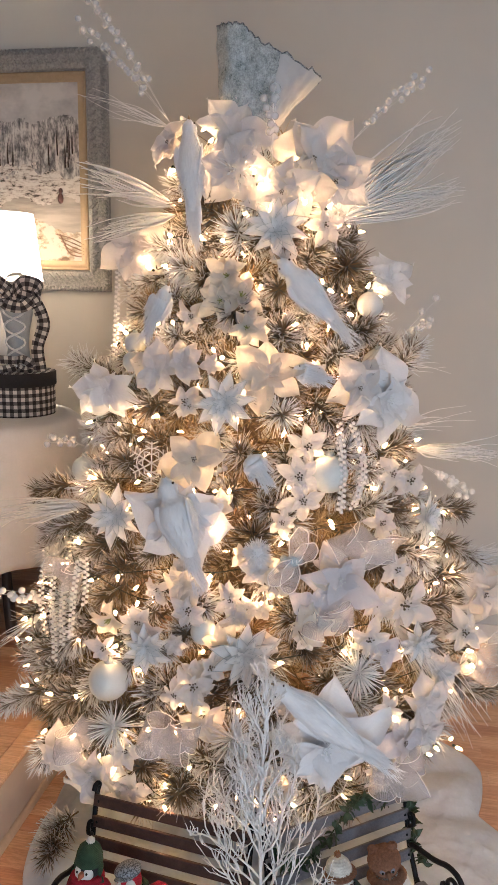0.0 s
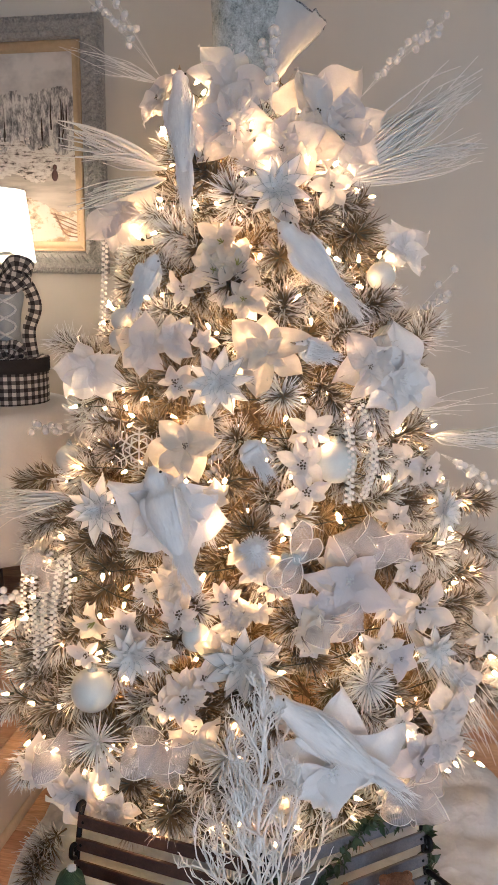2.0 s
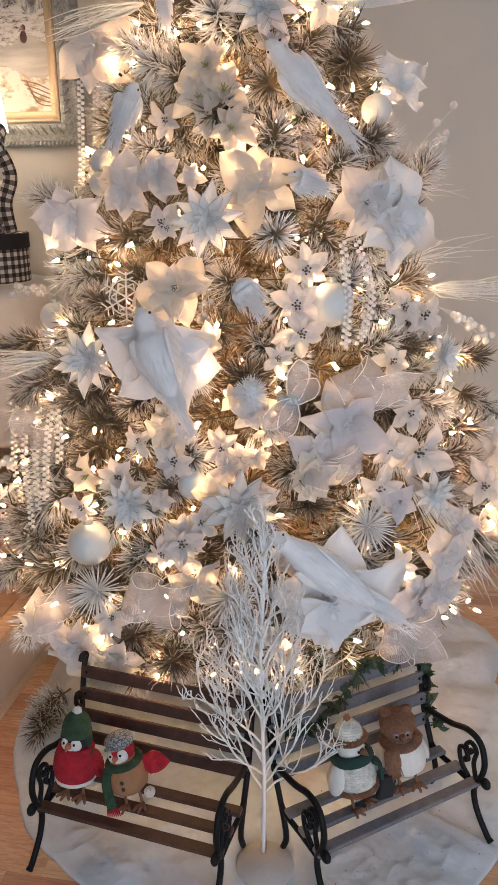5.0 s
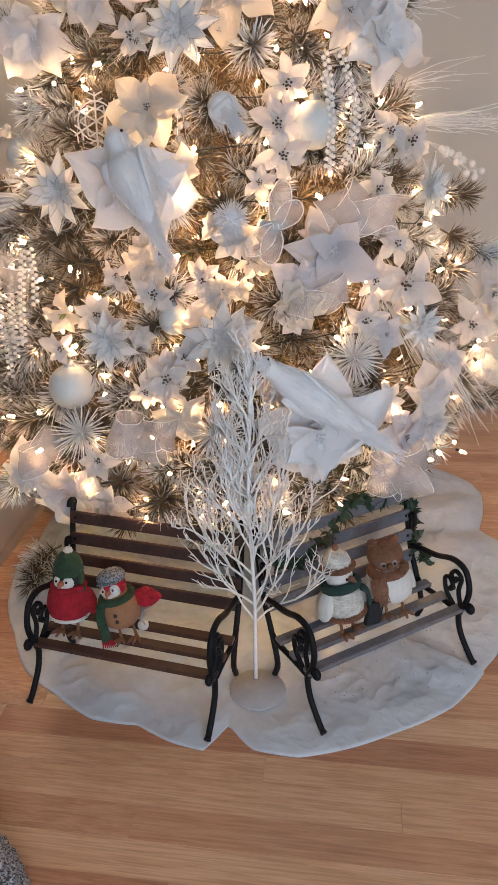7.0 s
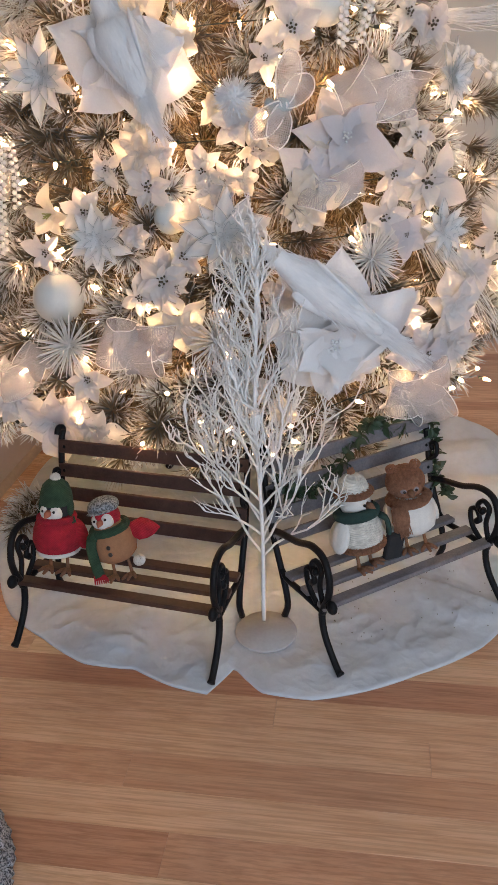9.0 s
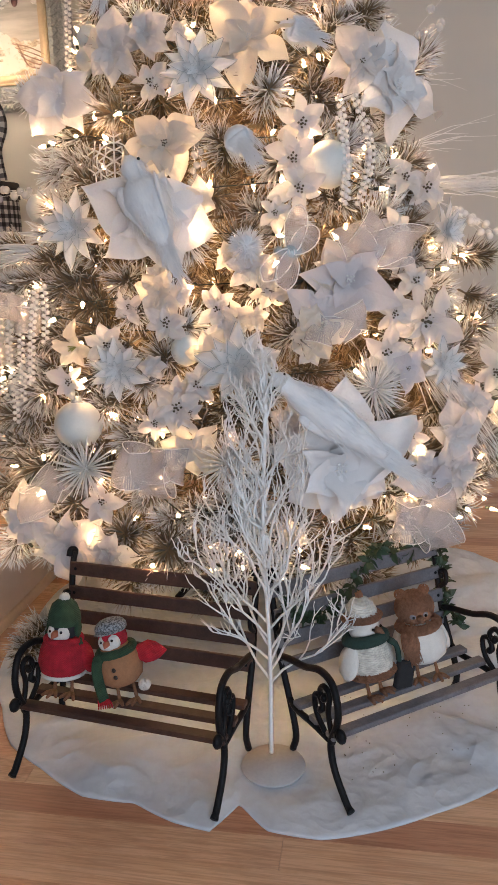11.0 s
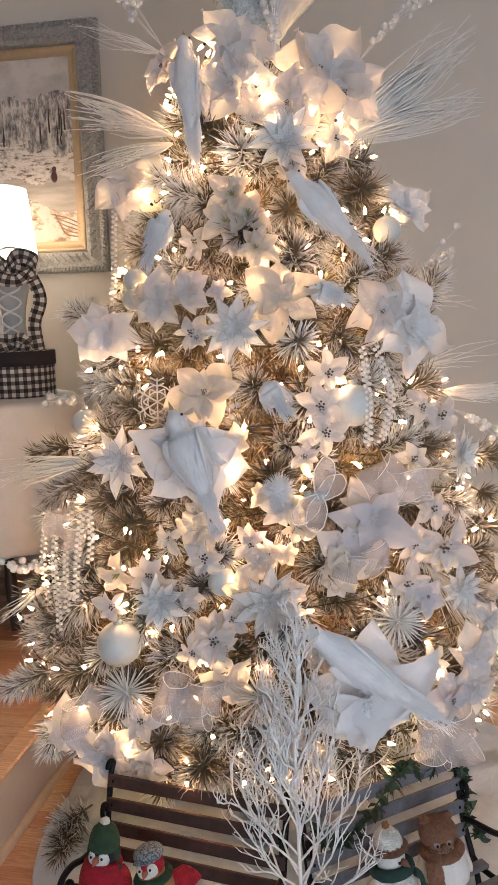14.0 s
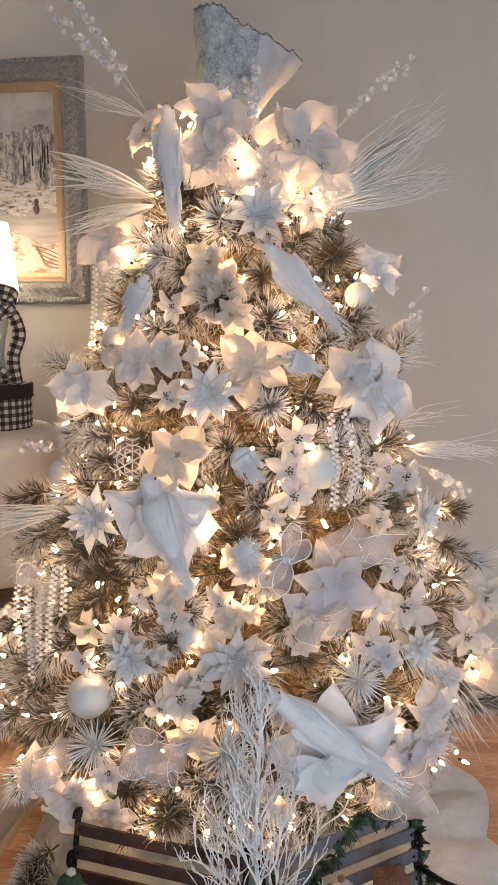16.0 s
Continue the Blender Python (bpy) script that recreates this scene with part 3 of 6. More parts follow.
# ---- the upper floor's corner: painting, table, box, lamp ----
def painting_canvas():
    n = Nodes("snow_landscape").set(Roughness=0.6)
    tc = n.add("ShaderNodeTexCoord")
    sep = n.add("ShaderNodeSeparateXYZ")
    n.link(tc.outputs["Object"], sep.inputs[0])
    z = sep.outputs[2]
    broad, streak, fine = n.noise(5, n.coords((1, 1, 1.4))), n.noise(1, n.coords((34, 1, 13)), 6, 0.75), n.noise(26, n.coords((1, 1, 2.5)), 5, 0.7)
    sky = n.ramp(broad, (0.35, (0.38, 0.38, 0.39)), (0.6, (0.66, 0.64, 0.62)))
    wood = n.ramp(streak, (0.38, (0.09, 0.09, 0.095)), (0.47, (0.30, 0.29, 0.29)), (0.58, (0.72, 0.70, 0.67)))
    snow = n.ramp(fine, (0.38, (0.07, 0.06, 0.05)), (0.44, (0.55, 0.50, 0.46)), (0.55, (0.80, 0.77, 0.73)))
    ice = n.ramp(n.noise(1, n.coords((3, 1, 22))), (0.35, (0.36, 0.33, 0.30)), (0.65, (0.66, 0.62, 0.57)))
    ground = n.ramp(n.noise(9, n.coords((1, 1, 1.6)), 6, 0.7), (0.33, (0.14, 0.08, 0.04)), (0.42, (0.55, 0.45, 0.33)), (0.47, (0.84, 0.79, 0.72)))
    wob = n.math("ADD", z, n.math("MULTIPLY", n.math("SUBTRACT", broad, 0.5), 0.42))
    c = n.mix(n.math("GREATER_THAN", wob, -0.26), ground, ice)
    c = n.mix(n.math("GREATER_THAN", wob, -0.13), c, snow)
    c = n.mix(n.math("GREATER_THAN", wob, 0.03), c, wood)
    c = n.mix(n.math("GREATER_THAN", wob, 0.24), c, sky)
    return n.colour(c).bump(fine, 0.3, 0.001).mat


FU0, FU1, FZ0, FZ1 = -2.155, -1.133, 1.712, 2.852
picture = thing("framed_painting", ROOM @ pose((FU0 + FU1) / 2, WALL_V - 0.001, (FZ0 + FZ1) / 2), "snowy winter landscape painting in a carved silver frame with gold liner", "painting")
hw, hh = (FU1 - FU0) / 2, (FZ1 - FZ0) / 2
part("canvas", Shape().box((-hw + 0.13, -0.020, -hh + 0.13), (hw - 0.13, -0.012, hh - 0.13)), painting_canvas(), picture, "", None, False)


def moulding(half, width, inset, profile, length):
    """A mitred frame side along x, its outer edge at z = 0, running inward to +z."""
    s = Shape()
    n = len(profile)
    verts = [(sx * (length - w), -d, w) for sx in (-1, 1) for w, d in profile]
    s.add(verts, [(i, i + 1, n + i + 1, n + i) for i in range(n - 1)] + [(n - 1, 0, n, 2 * n - 1)])
    return s


OUTER = [(0.0, 0.0), (0.0, 0.03), (0.01, 0.042), (0.03, 0.038), (0.05, 0.045), (0.075, 0.058), (0.095, 0.05), (0.105, 0.03), (0.105, 0.0)]
LINER = [(0.105, 0.0), (0.105, 0.034), (0.112, 0.037), (0.12, 0.026), (0.14, 0.022), (0.148, 0.026), (0.152, 0.018), (0.152, 0.0)]
for turn, half, off in ((0, hw, hh), (90, hh, hw), (180, hw, hh), (270, hh, hw)):
    m = pose(0, 0, 0, 0, turn, 0) @ pose(0, 0, -off)
    side = part("moulding", moulding(half, 0, 0, OUTER, half), M["frame_silver"], picture, "", m, False)
    part("gold_liner", moulding(half, 0, 0, LINER, half), M["frame_gold"], side, "narrow gold liner")
    carve = Shape()
    rr = random.Random(turn)
    k = int(2 * half / 0.019)
    for i in range(k):
        x = -half + (i + 0.5) * 2 * half / k
        if abs(x) < half - 0.012:
            carve.tube(spline([(x - 0.006, -0.036, 0.004), (x, -0.046, 0.012), (x + 0.007, -0.040, 0.024)], 2), [0.004, 0.006, 0.0075, 0.005, 0.003], 5)
        if abs(x) < half - 0.09 and i % 2:
            w = rr.uniform(0.6, 1.2)
            carve.tube(spline([(x - 0.012 * w, -0.058, 0.088), (x - 0.004, -0.060, 0.072), (x + 0.008 * w, -0.052, 0.058), (x + 0.014 * w, -0.044, 0.052)], 2), [0.003, 0.006, 0.008, 0.007, 0.006, 0.005, 0.002], 5)
    part("carving", carve, M["frame_silver"], side)["kind"] = "stuff"
fig = Shape()
fig.ball((0.257, -0.021, -0.118), (0.016, 0.002, 0.026), 8, 6).ball((0.259, -0.021, -0.082), (0.011, 0.002, 0.014), 8, 6)
part("russet_daub", fig, M["russet"], picture)
hull = Shape()
for k in range(5):
    hull.tube(spline([(0.23 + 0.012 * k, -0.021, -0.290 - 0.017 * k), (0.31, -0.021, -0.310 - 0.020 * k), (0.40 - 0.008 * k, -0.021, -0.352 - 0.012 * k)], 4), 0.0035, 5, None, 0.4)
hull.tube([(0.25, -0.021, -0.29), (0.285, -0.021, -0.362)], 0.004, 5, None, 0.4)
part("boat_stroke_work", hull, M["twine"], picture)["kind"] = "stuff"
crown_trees = Shape()
pt2 = random.Random(4)
for k in range(26):
    x, z = pt2.uniform(-0.36, 0.375), pt2.uniform(0.02, 0.10)
    h = pt2.uniform(0.03, 0.10) * (1.5 if x > 0.2 else 1.0)
    crown_trees.tube([(x, -0.021, z), (x + pt2.uniform(-0.004, 0.004), -0.021, z + h * 0.5), (x, -0.021, z + h)], [0.006, 0.0055, 0.0008], 5, None, 0.3)
part("tree_stroke_work", crown_trees, M["dark_wood"], picture)["kind"] = "stuff"

TZ = 1.155
table = thing("side_table", pose(-1.09, 1.90, STEP_Z), "round side table with dark wooden legs under a cloth", "table")
th = TZ - STEP_Z
part("tabletop", Shape().lathe([(0.002, th - 0.035), (0.40, th - 0.035), (0.41, th - 0.02), (0.40, th - 0.006), (0.002, th - 0.006)], 40), M["dark_wood"], table)
for a in (25, 115, 205, 295):
    c, s = math.cos(radians(a)), math.sin(radians(a))
    part("leg", Shape().tube(spline([(0.30 * c, 0.30 * s, th - 0.03), (0.33 * c, 0.33 * s, th * 0.6), (0.31 * c, 0.31 * s, th * 0.25), (0.37 * c, 0.37 * s, 0.0)], 5), [0.03] * 6 + [0.022] * 5 + [0.026] * 5, 8), M["dark_wood"], table)
cloth = thing("tablecloth", pose(-1.09, 1.90, TZ), "white linen tablecloth hanging in folds over the round table", "tablecloth")


def drape(u, v):
    a = 2 * math.pi * u
    if v < 0.35:
        r = 0.415 * v / 0.35
        return r * math.cos(a), r * math.sin(a), 0.003
    t = (v - 0.35) / 0.65
    fold = 0.03 * math.sin(9 * a + 0.6) + 0.014 * math.sin(17 * a)
    r = 0.425 + 0.02 * min(1, t * 6) + t * (0.05 + fold)
    return r * math.cos(a), r * math.sin(a), 0.003 - t * (0.70 + 0.13 * math.sin(a * 2 + 0.8)) - 0.012 * min(1, t * 8)


part("drape", Shape().grid(drape, 120, 30, None, True), M["cloth"], cloth).modifiers.new("thick", "SOLIDIFY").thickness = 0.003

BOX = (-0.935, 1.93)
check_uv = gingham("gingham_cloth", 0.033, "XY", "UV")
hatbox = thing("hatbox", pose(BOX[0], BOX[1], TZ + 0.006), "round black and white gingham hatbox with a black lid band", "box")


def uv_lathe(profile, sides, r0):
    # one seam column more, so that the weave runs on
    s = Shape().grid(lambda u, v: Shape._turn(profile, u, v), sides, len(profile) - 1)
    run = [0.0]
    for (ra, za), (rb, zb) in zip(profile, profile[1:]):
        run.append(run[-1] + math.hypot(rb - ra, zb - za))
    s.uv = [(2 * math.pi * r0 * i / sides, run[j]) for j in range(len(profile)) for i in range(sides + 1)]
    return s


part("body", uv_lathe([(0.001, 0.0), (0.158, 0.0), (0.160, 0.003), (0.160, 0.16)], 48, 0.160), check_uv, hatbox)
lid = Shape().grid(lambda u, v: Shape._turn([(0.001, 0.198), (0.06, 0.198), (0.12, 0.198), (0.163, 0.197), (0.166, 0.194)], u, v), 48, 4)
lid.uv = [(p[0], p[1]) for p in lid.v]
lid = part("lid", lid, check_uv, hatbox)
part("ribbon_band", Shape().lathe([(0.162, 0.135), (0.1665, 0.135), (0.1668, 0.194), (0.164, 0.196)], 48), M["black_felt"], lid, "black ribbon band")


def ribbon(path, width, side, thick=0.0016, wave=0.0):
    """A strip of cloth along points; side: the direction across it."""
    pts = spline(path, 6)
    s = Shape()
    run = 0.0
    side = Vector(side).normalized()
    for i, p in enumerate(pts):
        if i:
            run += (p - pts[i - 1]).length
        d = (pts[min(i + 1, len(pts) - 1)] - pts[max(i - 1, 0)]).normalized()
        across = (side - d * side.dot(d)).normalized()
        up = d.cross(across)
        for k in range(5):
            w = (k / 4 - 0.5) * width
            q = p + across * w + up * (wave * math.sin(run * 60 + k * 1.3) + 0.25 * width * (1 - (2 * k / 4 - 1) ** 2) * 0.3)
            s.v.append(tuple(q))
            s.uv.append((w, run))
    n = len(pts)
    s.f = [(i * 5 + k, i * 5 + k + 1, i * 5 + k + 6, i * 5 + k + 5) for i in range(n - 1) for k in range(4)]
    return s


def ribbon_part(name, s, mat, parent, thick=0.0016):
    ob = part(name, s, mat, parent)
    ob.modifiers.new("thick", "SOLIDIFY").thickness = thick
    return ob


boot = thing("laced_boot", pose(BOX[0] + 0.005, BOX[1] - 0.01, TZ + 0.206) @ Matrix.Scale(1.08, 4), "white laced boot ornament tied with a gingham bow", "ornament")
body = [(0.001, 0.0), (0.052, 0.0), (0.048, 0.04), (0.042, 0.10), (0.05, 0.17), (0.068, 0.25), (0.075, 0.30), (0.06, 0.315), (0.001, 0.318)]
part("shaft", Shape().lathe(body, 28), M["shaft"], boot)
for k in range(2):
    path = [(0.052 * math.cos(radians(-90 + (1 - 2 * k) * 42 * math.sin(t * 2.6))) * (1 + 0.35 * t / 5), 0.06 * math.sin(radians(-90 + (1 - 2 * k) * 42 * math.sin(t * 2.6))) * (1 + 0.3 * t / 5), 0.02 + t * 0.054) for t in np.linspace(0, 5, 26)]
    part("lace", Shape().tube(path, 0.0045, 6), M["lace"], boot)
for sx in (-1, 1):
    ribbon_part("ribbon_tail", ribbon([(sx * 0.03, -0.07, 0.33), (sx * 0.085, -0.075, 0.29), (sx * 0.12, -0.07, 0.20), (sx * 0.092, -0.07, 0.10), (sx * 0.10, -0.06, 0.0)], 0.05, (1, 0.1, 0), wave=0.003), check_uv, boot)
    ribbon_part("bow_loop", ribbon([(0, -0.07, 0.315), (sx * 0.05, -0.10, 0.36), (sx * 0.105, -0.09, 0.345), (sx * 0.10, -0.075, 0.30), (sx * 0.04, -0.08, 0.295), (0, -0.075, 0.31)], 0.06, (0, 0.3, 1), wave=0.004), check_uv, boot)
ribbon_part("bow_loop", ribbon([(0, -0.09, 0.315), (-0.02, -0.12, 0.28), (0.045, -0.12, 0.265), (0.075, -0.10, 0.30), (0.0, -0.085, 0.32)], 0.05, (0, 0.3, 1), wave=0.004), check_uv, boot)
for sx, w in ((-1, 0.1), (1, 0.075)):
    ribbon_part("ribbon_end", ribbon([(0, -0.06, 0.045), (sx * w * 0.6, -0.10, 0.05), (sx * w, -0.105, 0.022), (sx * w * 0.5, -0.09, 0.008), (0, -0.065, 0.02)], 0.035, (0, 0.4, 1), wave=0.003), check_uv, boot)
ribbon_part("top_knot", ribbon([(-0.03, -0.05, 0.345), (-0.01, -0.08, 0.385), (0.035, -0.07, 0.39), (0.05, -0.05, 0.36)], 0.04, (0, 1, 0.4)), M["satin"], boot)


def shade_glow():
    n = Nodes("lit_shade").set(Roughness=0.8, Base_Color=(0.85, 0.74, 0.55, 1))
    return n.thin((0.99, 0.96, 0.90), 0.92).mat


M["shade"] = shade_glow()
lampx = thing("table_lamp", pose(-1.03, 2.1, TZ), "lit table lamp with a cream fabric drum shade", "lamp")
part("base", Shape().lathe([(0.001, 0.006), (0.07, 0.006), (0.07, 0.02), (0.03, 0.04), (0.055, 0.15), (0.07, 0.26), (0.04, 0.38), (0.016, 0.46), (0.012, 0.60), (0.001, 0.60)], 24), M["pearl"], lampx)
part("shade", Shape().lathe([(0.185, 0.60), (0.1740, 0.70), (0.1630, 0.80), (0.152, 0.905)], 40), M["shade"], lampx, "cream fabric shade glowing warm")
# unseen closures added to the shade to cut its spill on the wall
part("top_ring", Shape().lathe([(0.03, 0.899), (0.150, 0.899), (0.150, 0.902), (0.03, 0.902)], 40), M["cloth"], lampx)
part("diffuser", Shape().lathe([(0.02, 0.604), (0.10, 0.604), (0.183, 0.604)], 40), M["cloth_thin"], lampx)
for z, r in ((0.60, 0.185), (0.905, 0.152)):
    part("shade_hoop", Shape().tube([(r * math.cos(t), r * math.sin(t), z) for t in np.linspace(0, 6.283, 41)], 0.0025, 6), M["cloth"], lampx)
part("bulb", Shape().ball((0, 0, 0.715), (0.026, 0.026, 0.036)), glow("lamp_bulb", (1.0, 0.75, 0.45), 60.0), lampx)

# ---- skirt ----
skirt_turn = [-40, 6, 12, 24, 28, 60, 100, 140, 153, 180, 192, 205, 216, 228, 238, 247, 254, 258.5, 264, 273, 293, 307, 320]
skirt_reach = [0.705, 0.825, 0.80, 0.97, 0.99, 1.0, 0.95, 0.80, 0.73, 0.697, 0.67, 0.67, 0.645, 0.638, 0.60, 0.62, 0.628, 0.55, 0.62, 0.653, 0.669, 0.70, 0.71]


def skirt_sheet(u, v):
    a = -40 + 360 * u
    rim = float(np.interp(a, skirt_turn, skirt_reach))
    r = min(v / 0.98, 1.0) * rim
    x, y = 0.03 + r * math.cos(radians(a)), 0.42 + r * math.sin(radians(a))
    if v > 0.985:
        return x + 0.001 * math.cos(radians(a)), y + 0.001 * math.sin(radians(a)), 0.0005
    q = noise.noise(Vector((x * 7, y * 7, 1.0)))
    q2 = noise.noise(Vector((x * 22, y * 22, 4.0)))
    fold = max(0.0, noise.noise(Vector((a * 0.055, r * 1.5, 7.0)))) * (r / rim) ** 2
    right = max(0.0, math.cos(radians(a - 20))) ** 8 * max(0, r - 0.5)
    ridge = max(0.0, 1 - 5.0 * abs(noise.noise(Vector((x * 9 + q * 0.8, y * 9, 11.0))))) ** 1.5
    ridge2 = max(0.0, 1 - 5.5 * abs(noise.noise(Vector((x * 16, y * 16 + q, 19.0))))) ** 1.5
    pleat = 0.010 * max(0.0, noise.noise(Vector((a * 0.16 + 2.0 * q, r * 0.8, 3.0)))) * max(0.0, (r / rim - 0.45)) / 0.55
    flat = min(1.0, max(0.0, (math.hypot(x, y + 0.03) - 0.072) / 0.05))
    return x, y, 0.003 + 0.003 * min(1.0, (rim - r) * 20) + flat * min(1.0, (rim - r) * 12 + 0.12) * ((0.0035 * ridge + 0.0016 * ridge2) * min(1.0, (rim - r) * 9 + 0.3) + 0.010 * q * q + 0.0025 * abs(q2) + pleat + 0.040 * fold + right * 0.12 * abs(math.sin(a * 0.16 + r * 6)))


skirt = thing("tree_skirt", pose(0, 0, 0), "white felt tree skirt spread rumpled on the oak floor", "tree skirt")
part("sheet", Shape().grid(skirt_sheet, 420, 96, None, True), M["skirt"], skirt)
specks = Shape()
for i in range(60):
    x, y = U(0.15, 0.55), U(-0.1, 0.2)
    specks.ball((x, y, 0.017), (0.0016, 0.0016, 0.001), 5, 3)
part("fallen_glitter", specks, M["stamen"], skirt)["kind"] = "stuff"

# ---- benches ----
def bench(m, wood, label):
    b = thing("garden_bench", m, label, "bench", "miniature benches")
    L = 0.45

    def end(x):
        e = part("end_frame", Shape().tube(spline([(x, 0.215, 0.002), (x, 0.20, 0.05), (x, 0.225, 0.12), (x, 0.262, 0.20), (x, 0.285, 0.29), (x, 0.303, 0.357), (x, 0.316, 0.380), (x, 0.298, 0.389), (x, 0.289, 0.376)], 4), [0.0075] * 33, 8), M["iron"], b)
        part("front_leg", Shape().tube(spline([(x, -0.005, 0.004), (x, 0.012, 0.014), (x, 0.052, 0.06), (x, 0.066, 0.108), (x, 0.054, 0.141), (x, 0.034, 0.150)], 4), [0.009, 0.0085] + [0.0075] * 17 + [0.010, 0.010], 8), M["iron"], e)
        part("front_roll", Shape().ball((x, 0.032, 0.149), (0.010, 0.015, 0.015), 10, 8), M["iron"], e)
        part("armrest", Shape().tube(spline([(x, 0.262, 0.205), (x, 0.22, 0.218), (x, 0.16, 0.232), (x, 0.105, 0.253), (x, 0.062, 0.246), (x, 0.042, 0.205), (x, 0.045, 0.165), (x, 0.062, 0.128)], 5), 0.0075, 8), M["iron"], e)
        part("scroll", Shape().tube(spline([(x, 0.06, 0.13), (x, 0.075, 0.175), (x, 0.07, 0.215), (x, 0.09, 0.226), (x, 0.105, 0.208), (x, 0.094, 0.196), (x, 0.086, 0.205)], 5), [0.006] * 26 + [0.008] * 5, 7), M["iron"], e)
        part("scroll", Shape().tube(spline([(x, 0.085, 0.125), (x, 0.115, 0.15), (x, 0.125, 0.185), (x, 0.108, 0.196), (x, 0.095, 0.178), (x, 0.104, 0.165)], 5), [0.006] * 21 + [0.008] * 5, 7), M["iron"], e)
        part("seat_rail", Shape().tube(spline([(x, 0.058, 0.118), (x, 0.13, 0.117), (x, 0.20, 0.112), (x, 0.228, 0.125)], 4), 0.007, 8), M["iron"], e)
        part("back_curl", Shape().tube(spline([(x, 0.272, 0.255), (x, 0.252, 0.275), (x, 0.256, 0.30), (x, 0.272, 0.295), (x, 0.266, 0.28)], 4), 0.006, 7), M["iron"], e)

    for x in (-L / 2, L / 2):
        end(x)
    for y, z in ((0.064, 0.131), (0.126, 0.130), (0.188, 0.128)):
        part("seat_slat", Shape().box((-L / 2 - 0.006, -0.0135, -0.006), (L / 2 + 0.006, 0.0135, 0.006), None, 0.002), wood, b, "", pose(0, y, z), False)
    for y, z in ((0.254, 0.183), (0.268, 0.237), (0.281, 0.291), (0.295, 0.345)):
        s = part("back_slat", Shape().box((-L / 2 - 0.004, -0.005, -0.0155), (L / 2 + 0.004, 0.005, 0.0155), None, 0.002), wood, b, "", pose(0, y, z, -13), False)
        for x in (-L / 2 + 0.012, L / 2 - 0.012):
            part("bolt", Shape().ball((x, -0.006, 0), (0.004, 0.002, 0.004), 8, 6), M["iron"], s)
    return b


bench(pose(-0.338, -0.079, 0.013, 0, 0, -23.2), M["brown_wood"], "miniature black iron bench with dark brown wooden slats on the skirt")
bench(pose(0.337, -0.103, 0.013, 0, 0, 21.6), M["grey_wood"], "miniature black iron bench with grey painted wooden slats on the skirt")

# leafy garland over the grey bench's back
gar = thing("leaf_garland", pose(0.337, -0.103, -0.007, 0, 0, 21.6), "thin dark green leaf garland draped over a bench back", "garland")
path = spline([(-0.2, 0.275, 0.33), (-0.15, 0.270, 0.29), (-0.08, 0.272, 0.30), (0.0, 0.285, 0.36), (0.06, 0.290, 0.405), (0.14, 0.296, 0.36), (0.2, 0.30, 0.41), (0.232, 0.285, 0.35), (0.235, 0.26, 0.24), (0.24, 0.215, 0.19)], 8)
part("vine", Shape().tube(path, 0.0016, 5), M["leaf"], gar)
LEAF = Shape().grid(lambda u, v: ((u - 0.5) * 0.013 * math.sin(math.pi * min(0.98, v + 0.08)), 0.022 * v, 0.003 * math.sin(3 * v) + 0.004 * abs(u - 0.5)), 2, 4).data("leaf", M["leaf"])
for p in path:
    for k in range(4):
        part("leaf", LEAF, None, gar, "", Matrix.Translation(p) @ pose(0, 0, 0, U(-80, 80), U(-80, 80), U(0, 360)) @ Matrix.Scale(U(0.9, 1.5), 4))

# ---- white twig tree ----
twig = thing("twig_tree", pose(0, 0, 0.016), "small bare white twig tree on a round base between the benches", "twig tree")
part("base", Shape().lathe([(0.001, -0.006), (0.066, -0.006), (0.068, -0.002), (0.066, 0.001), (0.001, 0.002)], 40), M["base_disc"], twig, "", pose(0.0, -0.03, 0))
trunk_path = spline([(0, 0, 0.006), (0.002, 0.004, 0.25), (-0.006, 0.008, 0.5), (0.004, 0.01, 0.75), (0.0, 0.012, 0.88)], 5)
part("trunk", Shape().tube(trunk_path, list(np.linspace(0.0048, 0.0028, len(trunk_path))), 8), M["white_twig"], twig)
tr = random.Random(5)


def limb(shape, start, way, length, radius, depth):
    """A wiggly limb that grows upward, with side twigs."""
    pts, p, d = [start], Vector(start), Vector(way).normalized()
    steps = 6 if depth == 2 else 4
    for k in range(steps):
        d = (d + Vector((tr.uniform(-1, 1), tr.uniform(-1, 1), tr.uniform(-0.55, 1.0) + (0.12 if depth == 2 else 0.10))) * 0.39).normalized()
        p = p + d * length / steps
        pts.append(tuple(p))
        if depth and k >= 1:
            for side in range(2 if tr.random() < 0.45 else 1):
                w = (d + Vector((tr.uniform(-1, 1), tr.uniform(-1, 1), tr.uniform(-0.25, 0.9))) * 0.7).normalized()
                limb(shape, tuple(p), w, length * tr.uniform(0.28, 0.5), radius * 0.66, depth - 1)
    shape.tube(pts, list(np.linspace(radius, radius * 0.6, len(pts))), 5)


for i in range(38):
    h = 0.17 + 0.66 * (i / 37) ** 1.1
    a = i * 2.39996 + tr.uniform(-0.3, 0.3)
    size = 0.065 + 0.220 * max(0.0, 1 - abs(h - 0.24) / 0.54) ** 0.9
    s = Shape()
    lift = 0.58 + 3.2 * max(0.0, h - 0.16)
    limb(s, (0, 0.006, h), (math.cos(a), math.sin(a) * (0.8 if math.sin(a) > 0 else 0.35), lift), size * tr.uniform(0.75, 0.98), 0.0030, 2)
    part("branch", s, M["white_twig"], twig)


